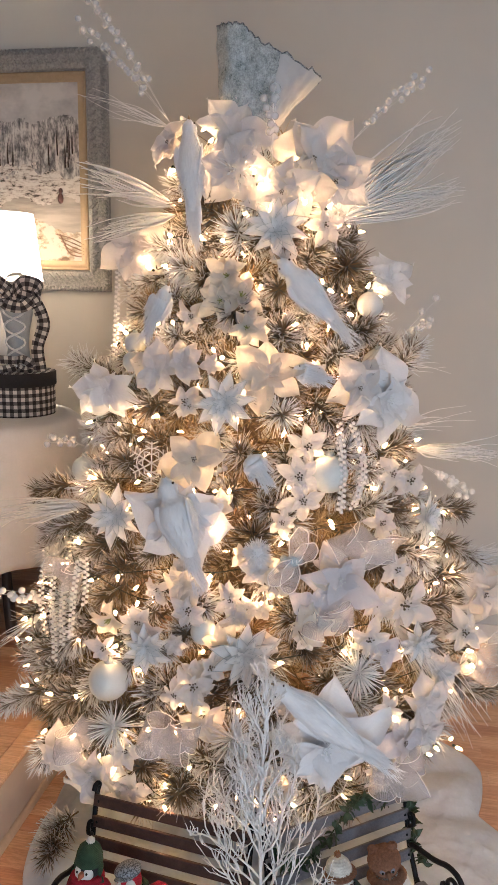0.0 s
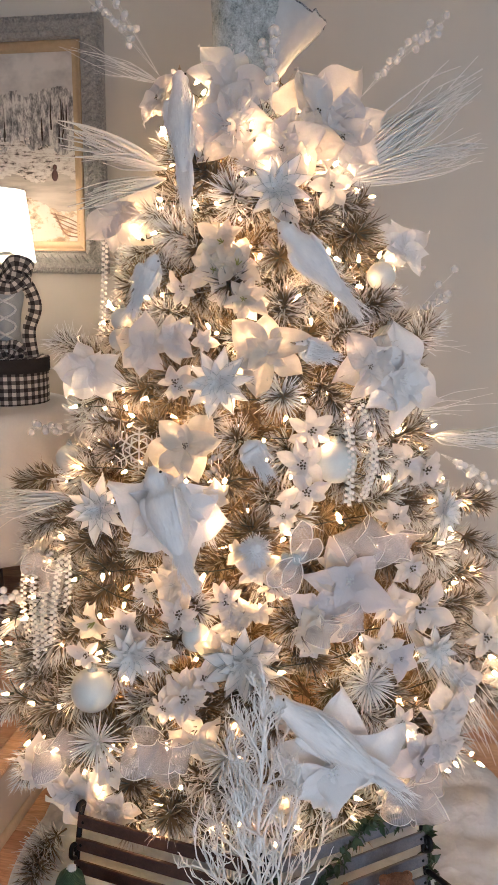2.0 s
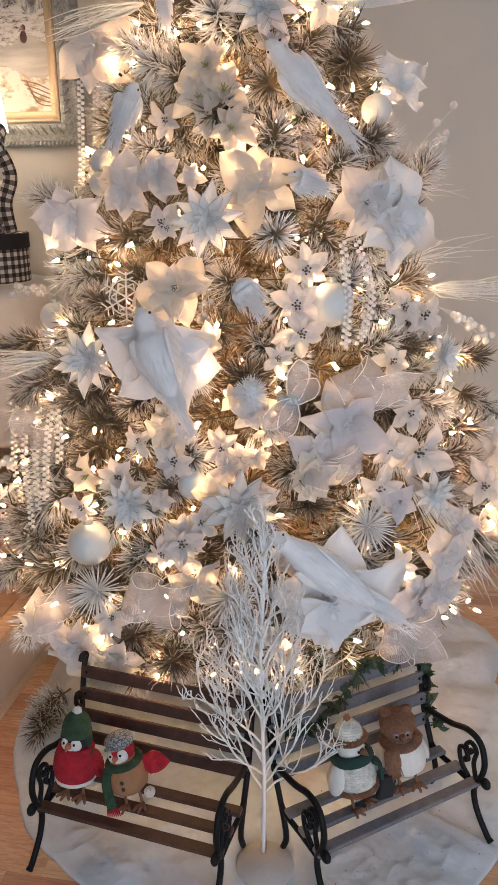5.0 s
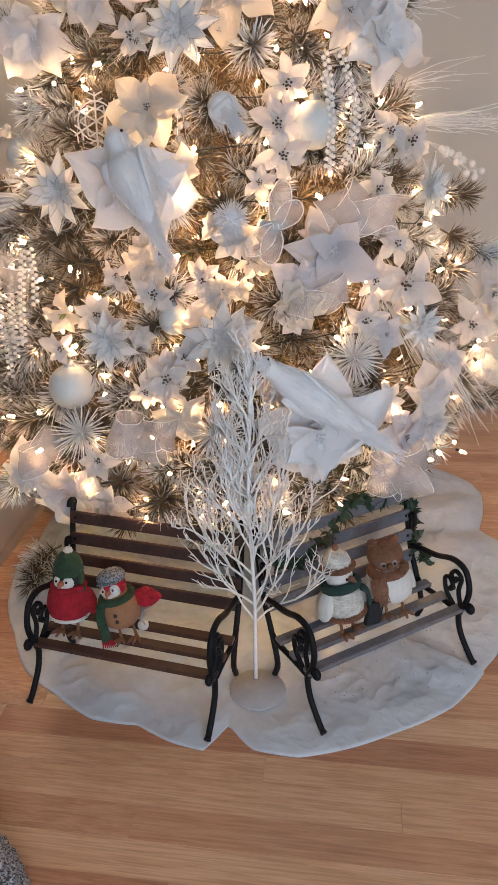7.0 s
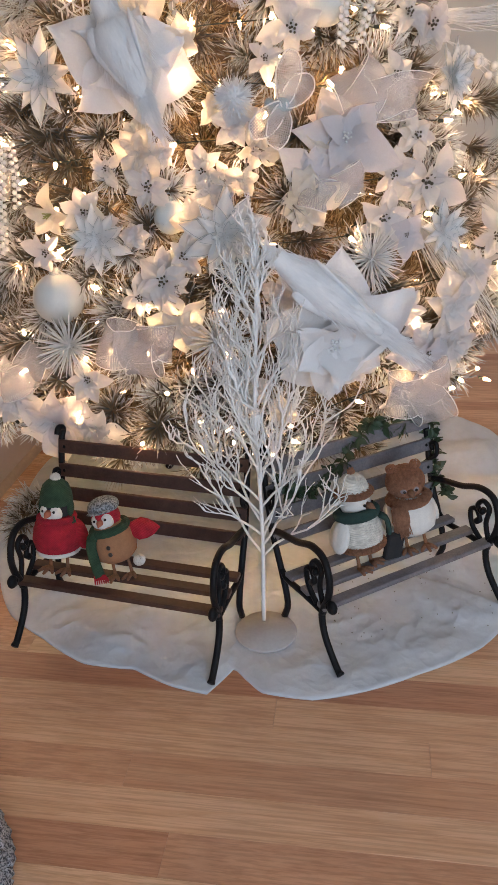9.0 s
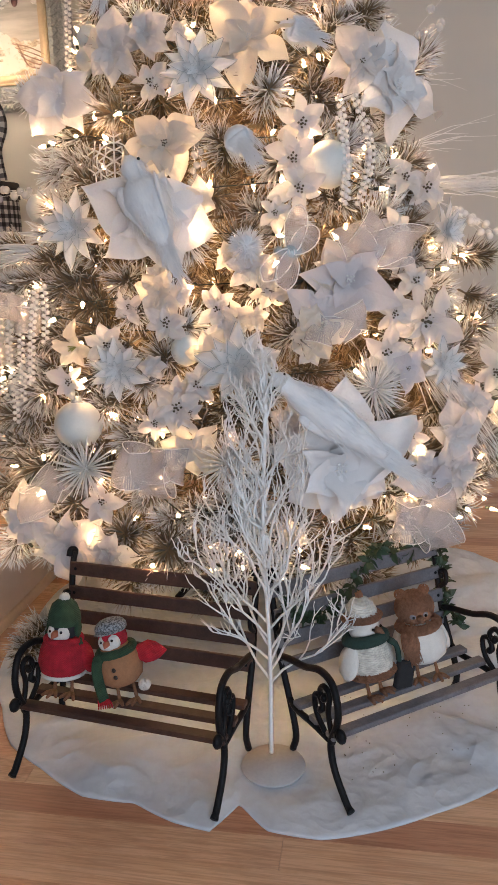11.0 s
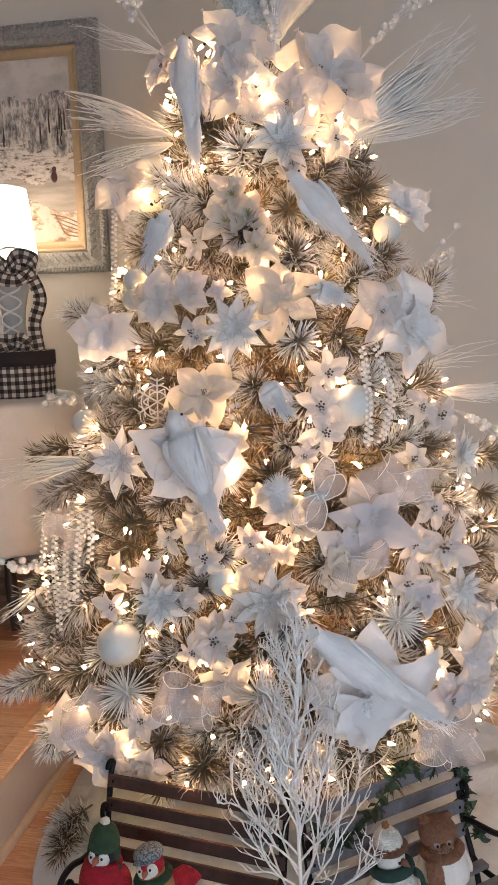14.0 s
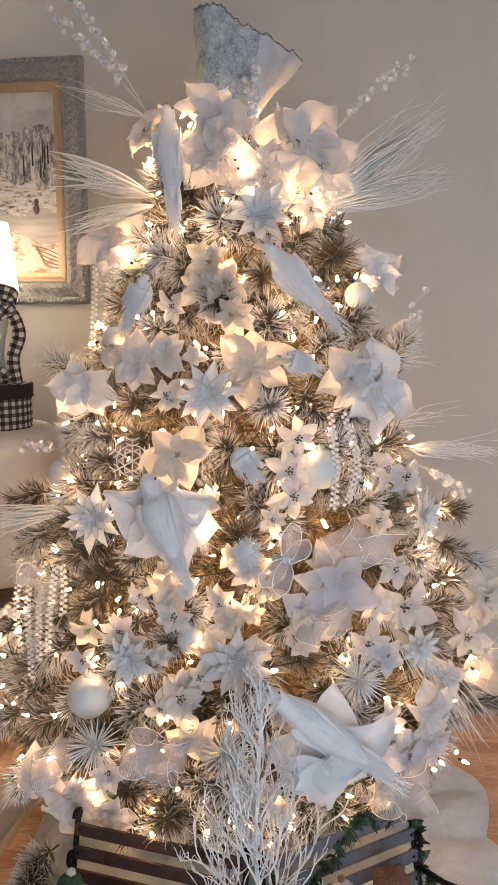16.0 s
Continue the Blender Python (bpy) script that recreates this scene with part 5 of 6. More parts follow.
def bird(head, tail, width, bend=0.02):
    """A feathered bird from head to tail tip, lying on the branches."""
    h, t = Vector(head), Vector(tail)
    L = (t - h).length
    y = (t - h).normalized()
    z = facing(tuple((h + t) / 2), 0.75, 0.1)
    x = y.cross(z).normalized()
    z = x.cross(y)
    m = Matrix((x, y, z)).transposed().to_4x4()
    m.translation = h
    b = thing("bird_ornament", m, "white feathered bird ornament with a long tail perched on the tree", "bird", "white birds on the tree")
    w = width
    hr = w * 0.52
    spine = [(0, hr * 0.5, 0.0, hr * 0.6), (0, hr, 0.0, hr), (0, hr * 2.0, 0, hr * 0.9), (0, L * 0.25, -0.1 * w, w * 0.86), (0, L * 0.38, -0.1 * w, w), (0, L * 0.52, -0.1 * w, w * 0.8), (0, L * 0.66, 0, w * 0.45), (0, L * 0.72, 0, w * 0.2)]
    spine[0] = (0, 0, 0, hr * 0.25)
    s = Shape()
    pts = spline([q[:3] for q in spine], 3)
    rad = list(np.interp(np.linspace(0, 7, len(pts)), range(8), [q[3] for q in spine]))
    s.tube(pts, rad, 14, None, 0.85)
    body = part("body", s, M["feather"], b)
    part("plume", plume(L, w, [q[1] for q in spine], [q[3] for q in spine]), M["feather"], b)["kind"] = "stuff"
    for k in range(7):
        a, run = (k - 3) * 0.04, 0.58 * (1 - 0.09 * abs(k - 3))
        n = Shape().grid(lambda u, v: ((u - 0.5) * w * 0.46 * (0.45 + 0.55 * math.sin(math.pi * (0.1 + 0.75 * v))) * (1 - 0.8 * v ** 5), v * L * run, 0.010 * (1 - (2 * u - 1) ** 2) * w * 10 * 0.2 - 0.06 * L * v * v), 4, 8)
        ob = part("tail_feather", n, M["feather"], b, "", pose(0, L * (0.44 - 0.02 * abs(k - 3)), 0.004 + 0.0012 * abs(k - 3), 0, 0, math.degrees(a)))
    for sx in (-1, 1):
        wing = Shape().tube(spline([(0, -L * 0.17, 0), (0, -L * 0.06, 0), (0, L * 0.08, 0), (0, L * 0.24, 0)], 4), list(np.interp(np.linspace(0, 1, 13), [0, 0.2, 0.5, 1], [w * 0.12, w * 0.34, w * 0.36, w * 0.03])), 12, None, 0.34)
        part("wing", wing, M["feather"], b, "", pose(sx * w * 0.62, L * 0.40, w * 0.33, -4, sx * 52, sx * 5))
        part("eye", Shape().ball((sx * hr * 0.72, hr * 0.9, hr * 0.5), hr * 0.13, 8, 6), M["eye"], b)
    part("beak", Shape().tube([(0, hr * 0.25, hr * 0.1), (0, -hr * 0.75, hr * 0.05)], [hr * 0.26, hr * 0.03], 7), M["beak"], b)
    return b


def bauble(p, r, mat="bauble", label="frosted cream glass bauble hanging among the branches"):
    b = thing("bauble", Matrix.Translation(p), label, "bauble", "baubles on the tree")
    part("globe", Shape().ball((0, 0, 0), r, 28, 18), M[mat], b)
    cap = part("cap", Shape().lathe([(0.001, r * 1.2), (r * 0.2, r * 1.19), (r * 0.24, r * 0.95)], 14), M["silver_edge"], b)
    part("hook", Shape().tube([(r * 0.1 * math.cos(t), 0, r * 1.28 + r * 0.12 * math.sin(t)) for t in np.linspace(0, 6.283, 11)], r * 0.025, 5), M["silver_edge"], cap)


def spray(a, b, n, spread=0.35, thick=0.0009, droop=0.05, wild=0.022, flat=0.6, label="spray of fine white dried grass stuck in the tree", mat="straw"):
    """A bunch of fine stalks from a to about b."""
    s = thing("grass_spray", Matrix.Translation(a), label, "dried grass", "grass sprays on the tree")
    a, b = Vector(a), Vector(b)
    way, L = (b - a).normalized(), (b - a).length
    blade = Shape()
    for k in range(n):
        d = (way + Vector((fr.uniform(-1, 1), fr.uniform(-1, 1), fr.uniform(-1, 1))) * spread * fr.random()).normalized()
        q = L * fr.uniform(0.5, 1.08)
        w = fr.uniform(0.2, 1.6) * droop
        bend = Vector((fr.uniform(-1, 1), fr.uniform(-1, 1), fr.uniform(-1, 1))) * 0.07 * L
        pts = [Vector((0, 0, 0))]
        for j in range(1, 6):
            h = j / 5
            kink = Vector((fr.uniform(-1, 1), fr.uniform(-1, 1), fr.uniform(-1, 1))) * wild * L
            pts.append(d * q * h + bend * math.sin(3 * h) + kink * h + Vector((0, 0, -w * q * h * h)))
        pts = spline(pts, 3)
        blade.tube(pts, list(np.interp(np.linspace(0, 1, len(pts)), [0, 0.3, 1], [thick * 1.6, thick * 2.2, thick * 0.7])), 4, None, flat, ends=False)
    part("plume", blade, M[mat], s)["kind"] = "stuff"


def glass_bead():
    n = Nodes("clear_bead").set(Roughness=0.08, IOR=1.4, Base_Color=(0.92, 0.92, 0.92, 1))
    return n.thin((0.9, 0.9, 0.9), 0.15, 0.66).mat


M["glass"] = glass_bead()


def beads(a, b, stems, per, r, mat="glass", spread=0.16, label="spray of clear round beads on white stems in the tree"):
    s = thing("bead_spray", Matrix.Translation(a), label, "bead spray", "bead sprays on the tree")
    way = Vector(b) - Vector(a)
    for k in range(stems):
        d = way + Vector((fr.uniform(-1, 1), fr.uniform(-1, 1), fr.uniform(-1, 1))) * spread * way.length
        d *= fr.uniform(0.75, 1.0) if k else 1.0
        pts = spline([(0, 0, 0), d * 0.5 + Vector((0, 0, 0.04 * d.length)), d], 5)
        stem = part("stem", Shape().tube(pts, 0.0007, 4), M["straw"], s)
        for i in range(per):
            q = pts[len(pts) - 1 - i * (len(pts) - 2) // max(1, per)]
            off = Vector((fr.uniform(-1, 1), fr.uniform(-1, 1), fr.uniform(-1, 1))) * r * 0.8
            part("bead", Shape().ball(tuple(q + off), r, 12, 8), M[mat], stem)


def garland(points, r=0.0058, name="bead_garland"):
    """A hanging chain of small zigzag beads."""
    g = thing("bead_garland", Matrix.Translation(points[0]), "string of small white zigzag beads hanging from a branch", "garland", "bead garlands on the tree")
    pts = spline([Vector(p) - Vector(points[0]) for p in points], 14)
    part("thread", Shape().tube(pts, 0.0006, 4), M["straw"], g)
    run, k, last = 0.0, 0, pts[0]
    chain = Shape()
    for p in pts:
        while (p - last).length > r * 1.3:
            last = last + (p - last).normalized() * r * 1.3
            k += 1
            s = 1 if k % 2 else -1
            chain.ball(tuple(last + Vector((s * r * 0.8, -s * r * 0.2, 0))), (r * 1.0, r * 0.8, r * 0.9), 7, 5)
    part("bead_chain", chain, M["pearl"], g)["kind"] = "stuff"


def bow(p, size, loops, spin=0.0, label="glittery sheer mesh ribbon tucked in loops on the tree"):
    """Wired mesh ribbon: a few loops and a tail."""
    way = facing(p, 0.7, 0.1)
    b = thing("mesh_ribbon", stand_at(p, way, spin), label, "ribbon", "mesh ribbons on the tree")
    for ang, length, fat in loops:
        d = Vector((math.cos(radians(ang)), math.sin(radians(ang)), 0)) * size * length
        n = Vector((-d.y, d.x, 0)).normalized() * size * fat
        out = Vector((0, 0, size))
        pts = [(0, 0, 0.004), d * 0.35 + n * 0.12 + out * 0.45, d * 0.85 + n * 0.2 + out * 0.62, d * 1.2 + n * 0.1 + out * 0.35, d * 1.05 - n * 0.1 + out * 0.02, d * 0.5 - n * 0.12 - out * 0.1, (0, 0, 0)]
        rb = ribbon(pts, size * 1.15, n + out * 0.25 + d * 0.35, wave=0.0065)
        rb.uv = [(u * 2.4, v * 2.4) for u, v in rb.uv]
        loop = part("loop", rb, M["mesh"], b)
        for e in (0, 4):
            part("wired_edge", Shape().tube([rb.v[i * 5 + e] for i in range(len(rb.v) // 5)], 0.0011, 4), M["straw"], loop)


def burst(p, r):
    b = thing("spiky_ornament", stand_at(p, facing(p)), "white starburst ornament of thin spikes", "ornament", "starbursts on the tree")
    for k in range(90):
        z = 1 - 2 * (k + 0.5) / 90
        a = k * 2.39996
        d = Vector((math.sqrt(1 - z * z) * math.cos(a), math.sqrt(1 - z * z) * math.sin(a), z * 0.8))
        if d.z > -0.3:
            part("spike", SPIKE, None, b, "", d.to_track_quat("Z", "Y").to_matrix().to_4x4() @ Matrix.Scale(r * fr.uniform(0.85, 1.05), 4))
    part("core", Shape().ball((0, 0, 0), r * 0.16, 10, 8), M["straw"], b)


SPIKE = Shape().tube([(0, 0, 0), (0, 0, 0.6), (0, 0, 1)], [0.03, 0.024, 0.012], 5).data("spike", M["straw"])


def snowflake(p, r):
    s = thing("snowflake_ornament", stand_at(p, facing(p, 0.8)), "openwork white snowflake ornament", "ornament")
    for k in range(6):
        arm = Shape().tube([(0, 0, 0), (0, r, 0)], r * 0.035, 5)
        for h in (0.4, 0.65, 0.88):
            for sx in (-1, 1):
                arm.tube([(0, r * h, 0), (sx * r * 0.3, r * (h + 0.14), 0)], r * 0.03, 5)
        part("arm", arm, M["straw"], s, "", pose(0, 0, 0, 0, 0, 60 * k))["kind"] = "stuff"
    for h in (0.42, 0.7):
        part("ring", Shape().tube([(r * h * math.cos(t), r * h * math.sin(t), 0) for t in np.linspace(0, 6.283, 25)], r * 0.03, 5), M["straw"], s)


def dragonfly(p, r):
    d = thing("dragonfly_ornament", stand_at(p, facing(p, 0.8), 20), "silver glitter dragonfly ornament with wire and mesh wings", "ornament")
    part("body", Shape().ball((0, 0, 0.01), (r * 0.3, r * 0.22, r * 0.2), 16, 10), M["silver_edge"], d)
    part("head", Shape().ball((-r * 0.3, r * 0.16, 0.012), r * 0.13, 12, 8), M["silver_edge"], d)
    for ang, L in ((60, 1.25), (20, 0.95), (200, 1.15), (235, 1.1)):
        def edge(t):
            return Vector((L * r * (0.5 - 0.5 * math.cos(t)), 0.33 * r * math.sin(t) * (0.6 + 0.4 * math.sin(t / 2)), 0.02 + 0.006 * math.sin(6 * t)))
        m = pose(0, 0, 0, 0, -12, ang)
        w = part("wing", Shape().tube([edge(t) for t in np.linspace(0, 6.283, 29)], 0.0016, 5), M["straw"], d, "", m)
        film = Shape().grid(lambda u, v: edge(math.pi * v) * (1 - u) + edge(6.283 - math.pi * v) * u, 4, 10)
        film.uv = [(q[0] * 1.3, q[1] * 1.3) for q in film.v]
        part("membrane", film, M["mesh"], w)


def puff(p, r):
    s = thing("fluffy_ball", Matrix.Translation(p), "fluffy white ball of artificial snow on a branch", "ornament")
    f = Shape().ball((0, 0, 0), r * 0.6, 12, 8)
    for k in range(420):
        d = Vector((fr.gauss(0, 1), fr.gauss(0, 1), fr.gauss(0, 1))).normalized()
        f.tube([d * r * 0.5, d * r * fr.uniform(0.8, 1.1)], [0.0012, 0.0005], 3, ends=False)
    part("fluff", f, M["feather"], s, "", None, False)


def reaching_tip(a, b, k=0):
    """A branch that sticks out of the tree's outline, from a to b."""
    a, b = Vector(a), Vector(b)
    m = Matrix.Translation(-Vector((AXIS[0], AXIS[1], 0)))
    way = (b - a).normalized()
    tip = part("branch_tip", TIPS[k % len(TIPS)], None, tree, "", m @ Matrix.Translation(b - way * 0.05) @ way.to_track_quat("Z", "Y").to_matrix().to_4x4())
    part("branch_tip", TIPS[(k + 1) % len(TIPS)], None, tree, "", m @ Matrix.Translation(a.lerp(b, 0.2)) @ way.to_track_quat("Z", "Y").to_matrix().to_4x4())


def sprig(p, ang):
    s = thing("pine_sprig", Matrix.Translation(p) @ pose(0, 0, 0, 0, 0, ang), "frosted pine sprig lying on the tree skirt", "sprig")
    for k in range(3):
        part("needle_tip", TIPS[k], None, s, "", pose(0.02 * k, -0.05 * k, 0.035, 90, 0, -12 + 14 * k))


# hat on top
hat = thing("top_hat", pose(-0.022, 0.72, 2.115, 3, 2, 0), "tall silver-grey sequinned hat with a grey ribbon band crowning the tree", "hat")


def crown(u, v):
    a = 2 * math.pi * u
    c, s = math.cos(a), math.sin(a)
    flare = (0.010 + 0.125 * max(0.0, c) ** 1.2) * v ** 1.25
    r = 0.066 + 0.010 * v + flare
    wob = 0.012 * v * noise.noise(Vector((c * 2, s * 2, v * 3))) + 0.0045 * noise.noise(Vector((c * 11, s * 11, v * 17)))
    ragged = 0.012 * v ** 6 * noise.noise(Vector((c * 12, s * 12, 3.0)))
    return (r + wob) * c, (r + wob) * s * 0.85, 0.03 + (0.305 - 0.088 * max(0.0, c + 0.25)) * v + ragged


ob = part("crown", Shape().grid(crown, 96, 40, None, True), M["sequin"], hat, "silver-grey sequinned crown")
ob.modifiers.new("thick", "SOLIDIFY").thickness = 0.004
part("rim", Shape().tube([Vector(crown(t, 1.0)) + Vector((0, 0, 0.003 * math.sin(170 * t))) for t in np.linspace(0, 1, 97)], 0.0022, 6), M["tweed"], ob, "frayed dark rim")
panel = Shape().grid(lambda u, v: tuple(c * (1.025 if i < 2 else 1) for i, c in enumerate(crown(0.84 + 0.14 * u + 0.03 * (1 - v) * (1 - u), 0.05 + 0.93 * v))), 24, 24)
part("lace_panel", panel, M["lace_veil"], hat, "sheer white lace panel")
part("inner_lining", Shape().grid(lambda u, v: tuple(c * (0.97 if i < 2 else 1) for i, c in enumerate(crown(u, 0.25 + 0.70 * v))), 48, 8, None, True), M["lilac"], hat)
part("band", Shape().grid(lambda u, v: tuple(c * (1.05 if i < 2 else 1) for i, c in enumerate(crown(u, 0.005 + 0.10 * v))), 48, 3, None, True), M["band"], hat, "black and white woven ribbon band")
part("brim", Shape().grid(lambda u, v: ((0.06 + 0.05 * v) * math.cos(6.2832 * u), (0.055 + 0.045 * v) * math.sin(6.2832 * u), 0.03 - 0.02 * v + 0.02 * v * math.sin(12.566 * u)), 48, 5, None, True), M["sequin"], hat).modifiers.new("thick", "SOLIDIFY").thickness = 0.005

flower("velvet", (-0.059, 0.598, 2.066), 0.111, 26)
flower("velvet", (-0.051, 0.635, 2.160), 0.110, 25)
flower("velvet", (0.168, 0.633, 2.100), 0.155, 10, 0.7)
flower("velvet", (0.236, 0.635, 2.048), 0.133, 70)
flower("velvet", (0.079, 0.568, 2.007), 0.106, 56)
flower("velvet", (-0.267, 0.524, 1.519), 0.089, 2)
flower("velvet", (-0.194, 0.488, 1.547), 0.077, 70)
flower("velvet", (0.297, 0.473, 1.476), 0.095, 35)
flower("velvet", (-0.345, 0.842, 1.873), 0.118, 61)
flower("velvet", (0.816, 0.713, 0.760), 0.136, 0, 0.6)
flower("velvet", (-0.232, 0.794, 2.160), 0.088, 57)
flower("velvet", (0.001, 0.263, 1.029), 0.052, 23)
flower("snow", (0.459, 0.800, 1.778), 0.120, 10, 0.7)
flower("snow", (-0.412, 0.651, 1.446), 0.114, 20, 0.8)
flower("snow", (0.390, 0.527, 1.440), 0.150, 58)
flower("snow", (-0.193, 0.327, 1.140), 0.169, 15, 0.75)
flower("snow", (0.160, 0.085, 0.630), 0.178, 8, 0.8)
flower("velvet", (-0.440, 0.335, 0.395), 0.115, 0, 0.6, -0.3)
flower("velvet", (-0.345, 0.300, 0.385), 0.085, 30, 0.6, -0.3)
flower("velvet", (-0.530, 0.365, 0.450), 0.10, 10, 0.6, -0.4)
flower("velvet", (0.475, 0.245, 0.643), 0.077, 23)
flower("velvet", (0.497, 0.273, 0.546), 0.082, 22)
flower("velvet", (0.537, 0.316, 0.704), 0.071, 18)
flower("satin", (-0.159, 0.385, 1.294), 0.111, 36)
flower("satin", (0.036, 0.419, 1.515), 0.105, 1)
flower("satin", (0.128, 0.580, 2.025), 0.103, 20)
flower("satin", (0.137, 0.220, 0.890), 0.076, 45)
flower("satin", (-0.189, 0.288, 0.983), 0.064, 31)
flower("satin", (-0.136, 0.142, 0.665), 0.067, 2)
flower("satin", (-0.089, 0.207, 0.851), 0.057, 20)
flower("satin", (0.030, 0.265, 1.035), 0.042, 6)
flower("satin", (0.200, 0.269, 0.990), 0.064, 70)
flower("lilac", (0.224, 0.260, 0.996), 0.125, 20, 0.75)
flower("lilac", (0.140, 0.237, 0.938), 0.078, 69)
flower("lilac", (0.407, 0.219, 0.543), 0.091, 20)
flower("lilac", (0.356, 0.248, 0.801), 0.059, 34)
flower("small", (0.116, 0.343, 1.259), 0.064, 67)
flower("small", (0.125, 0.329, 1.198), 0.064, 58)
flower("small", (0.069, 0.304, 1.144), 0.043, 61)
flower("small", (0.472, 0.507, 1.207), 0.076, 71)
flower("small", (0.422, 0.329, 0.898), 0.095, 61)
flower("small", (0.302, 0.239, 0.839), 0.072, 53)
flower("small", (-0.177, 0.258, 0.922), 0.061, 49)
flower("small", (-0.120, 0.191, 0.795), 0.057, 0)
flower("small", (-0.162, 0.182, 0.747), 0.068, 43)
flower("small", (-0.403, 0.319, 0.794), 0.053, 23)
flower("small", (-0.311, 0.297, 0.874), 0.054, 16)
flower("small", (0.333, 0.290, 0.922), 0.059, 6)
flower("small", (0.142, 0.373, 1.336), 0.066, 65)
flower("small", (0.653, 0.459, 0.744), 0.079, 28)
flower("small", (0.398, 0.352, 0.988), 0.063, 10)
flower("small", (0.203, 0.578, 1.922), 0.064, 41)
flower("lily", (-0.068, 0.518, 1.779), 0.072, 51)
flower("lily", (-0.035, 0.495, 1.721), 0.074, 34)
flower("lily", (-0.094, 0.507, 1.711), 0.068, 67)
flower("lily", (-0.020, 0.463, 1.643), 0.067, 47)
flower("lily", (-0.381, 0.339, 0.868), 0.067, 26)
flower("silver", (-0.084, 0.396, 1.450), 0.086, 24)
flower("silver", (-0.376, 0.437, 1.125), 0.088, 66)
flower("silver", (-0.286, 0.246, 0.824), 0.073, 3)
flower("silver", (-0.033, 0.178, 0.833), 0.089, 40)
flower("silver", (0.516, 0.479, 1.096), 0.079, 0, 0.2)
flower("silver", (0.453, 0.283, 0.801), 0.064, 6)
flower("silver", (0.061, 0.524, 1.906), 0.096, 37)
flower("small", (-0.183, 0.509, 1.553), 0.049, 32)
flower("small", (-0.168, 0.544, 1.666), 0.052, 24)
flower("small", (0.354, 0.203, 0.656), 0.044, 71)
flower("satin", (-0.093, 0.353, 1.180), 0.057, 5)
flower("small", (-0.091, 0.531, 1.735), 0.060, 26)
flower("velvet", (-0.195, 0.326, 1.018), 0.041, 0)
flower("velvet", (-0.075, 0.500, 1.655), 0.039, 46)
flower("small", (-0.159, 0.216, 0.772), 0.050, 6)
flower("velvet", (-0.113, 0.474, 1.541), 0.038, 27)
flower("velvet", (0.391, 0.225, 0.600), 0.040, 56)
flower("velvet", (0.084, 0.159, 0.705), 0.058, 67)
flower("small", (-0.286, 0.299, 0.850), 0.052, 56)
flower("satin", (-0.012, 0.433, 1.491), 0.043, 28)
flower("small", (0.177, 0.464, 1.529), 0.037, 70)
flower("small", (0.411, 0.487, 1.227), 0.059, 37)
flower("satin", (0.343, 0.501, 1.405), 0.041, 27)
flower("small", (-0.183, 0.423, 1.315), 0.043, 11)
flower("velvet", (-0.012, 0.482, 1.632), 0.054, 24)
flower("small", (0.363, 0.405, 1.106), 0.061, 14)
flower("satin", (-0.074, 0.546, 1.798), 0.040, 52)
flower("small", (-0.174, 0.456, 1.426), 0.037, 44)
flower("velvet", (0.082, 0.538, 1.827), 0.057, 60)
flower("velvet", (-0.143, 0.293, 0.981), 0.043, 50)
flower("small", (-0.186, 0.466, 1.437), 0.059, 36)
flower("small", (0.140, 0.149, 0.659), 0.044, 66)
flower("velvet", (0.375, 0.378, 1.025), 0.042, 23)
flower("satin", (0.013, 0.247, 0.929), 0.037, 47)
flower("small", (-0.137, 0.192, 0.737), 0.033, 51)
flower("velvet", (0.131, 0.225, 0.852), 0.043, 22)
flower("small", (0.192, 0.295, 1.014), 0.052, 9)
flower("small", (-0.259, 0.327, 0.954), 0.047, 12)
flower("satin", (0.051, 0.266, 0.978), 0.043, 41)
flower("satin", (-0.035, 0.298, 1.060), 0.038, 7)
flower("velvet", (-0.400, 0.375, 0.36), 0.06, 10)
flower("satin", (0.071, 0.158, 0.453), 0.042, 2)
flower("small", (-0.067, 0.268, 0.960), 0.031, 31)
flower("small", (-0.065, 0.262, 0.949), 0.049, 0)
flower("small", (-0.194, 0.299, 0.951), 0.037, 7)
flower("satin", (-0.026, 0.251, 0.927), 0.039, 59)
flower("small", (-0.342, 0.253, 0.525), 0.053, 21)
flower("small", (-0.004, 0.154, 0.507), 0.051, 70)
flower("small", (0.203, 0.163, 0.677), 0.041, 49)
flower("satin", (-0.084, 0.227, 0.847), 0.037, 38)
flower("velvet", (-0.055, 0.245, 0.902), 0.048, 40)
flower("velvet", (-0.212, 0.254, 0.826), 0.038, 34)
flower("small", (0.339, 0.219, 0.460), 0.054, 62)
flower("satin", (0.359, 0.233, 0.416), 0.034, 70)
flower("velvet", (0.025, 0.215, 0.841), 0.044, 1)
flower("small", (0.240, 0.176, 0.531), 0.045, 26)
flower("small", (-0.104, 0.211, 0.797), 0.034, 66)
flower("satin", (-0.272, 0.210, 0.588), 0.031, 40)
flower("small", (-0.211, 0.206, 0.713), 0.047, 59)
bird((-0.175, 0.691, 2.208), (-0.160, 0.535, 1.849), 0.043)
bird((-0.240, 0.309, 1.267), (-0.144, 0.184, 1.010), 0.053)
bird((0.061, 0.472, 1.826), (0.277, 0.462, 1.605), 0.047)
bird((-0.232, 0.550, 1.750), (-0.294, 0.539, 1.604), 0.035)
bird((-0.021, 0.327, 1.323), (0.030, 0.302, 1.246), 0.035)
bird((0.098, 0.397, 1.542), (0.195, 0.405, 1.507), 0.030)
bird((0.018, 0.027, 0.837), (0.329, 0.002, 0.603), 0.043)
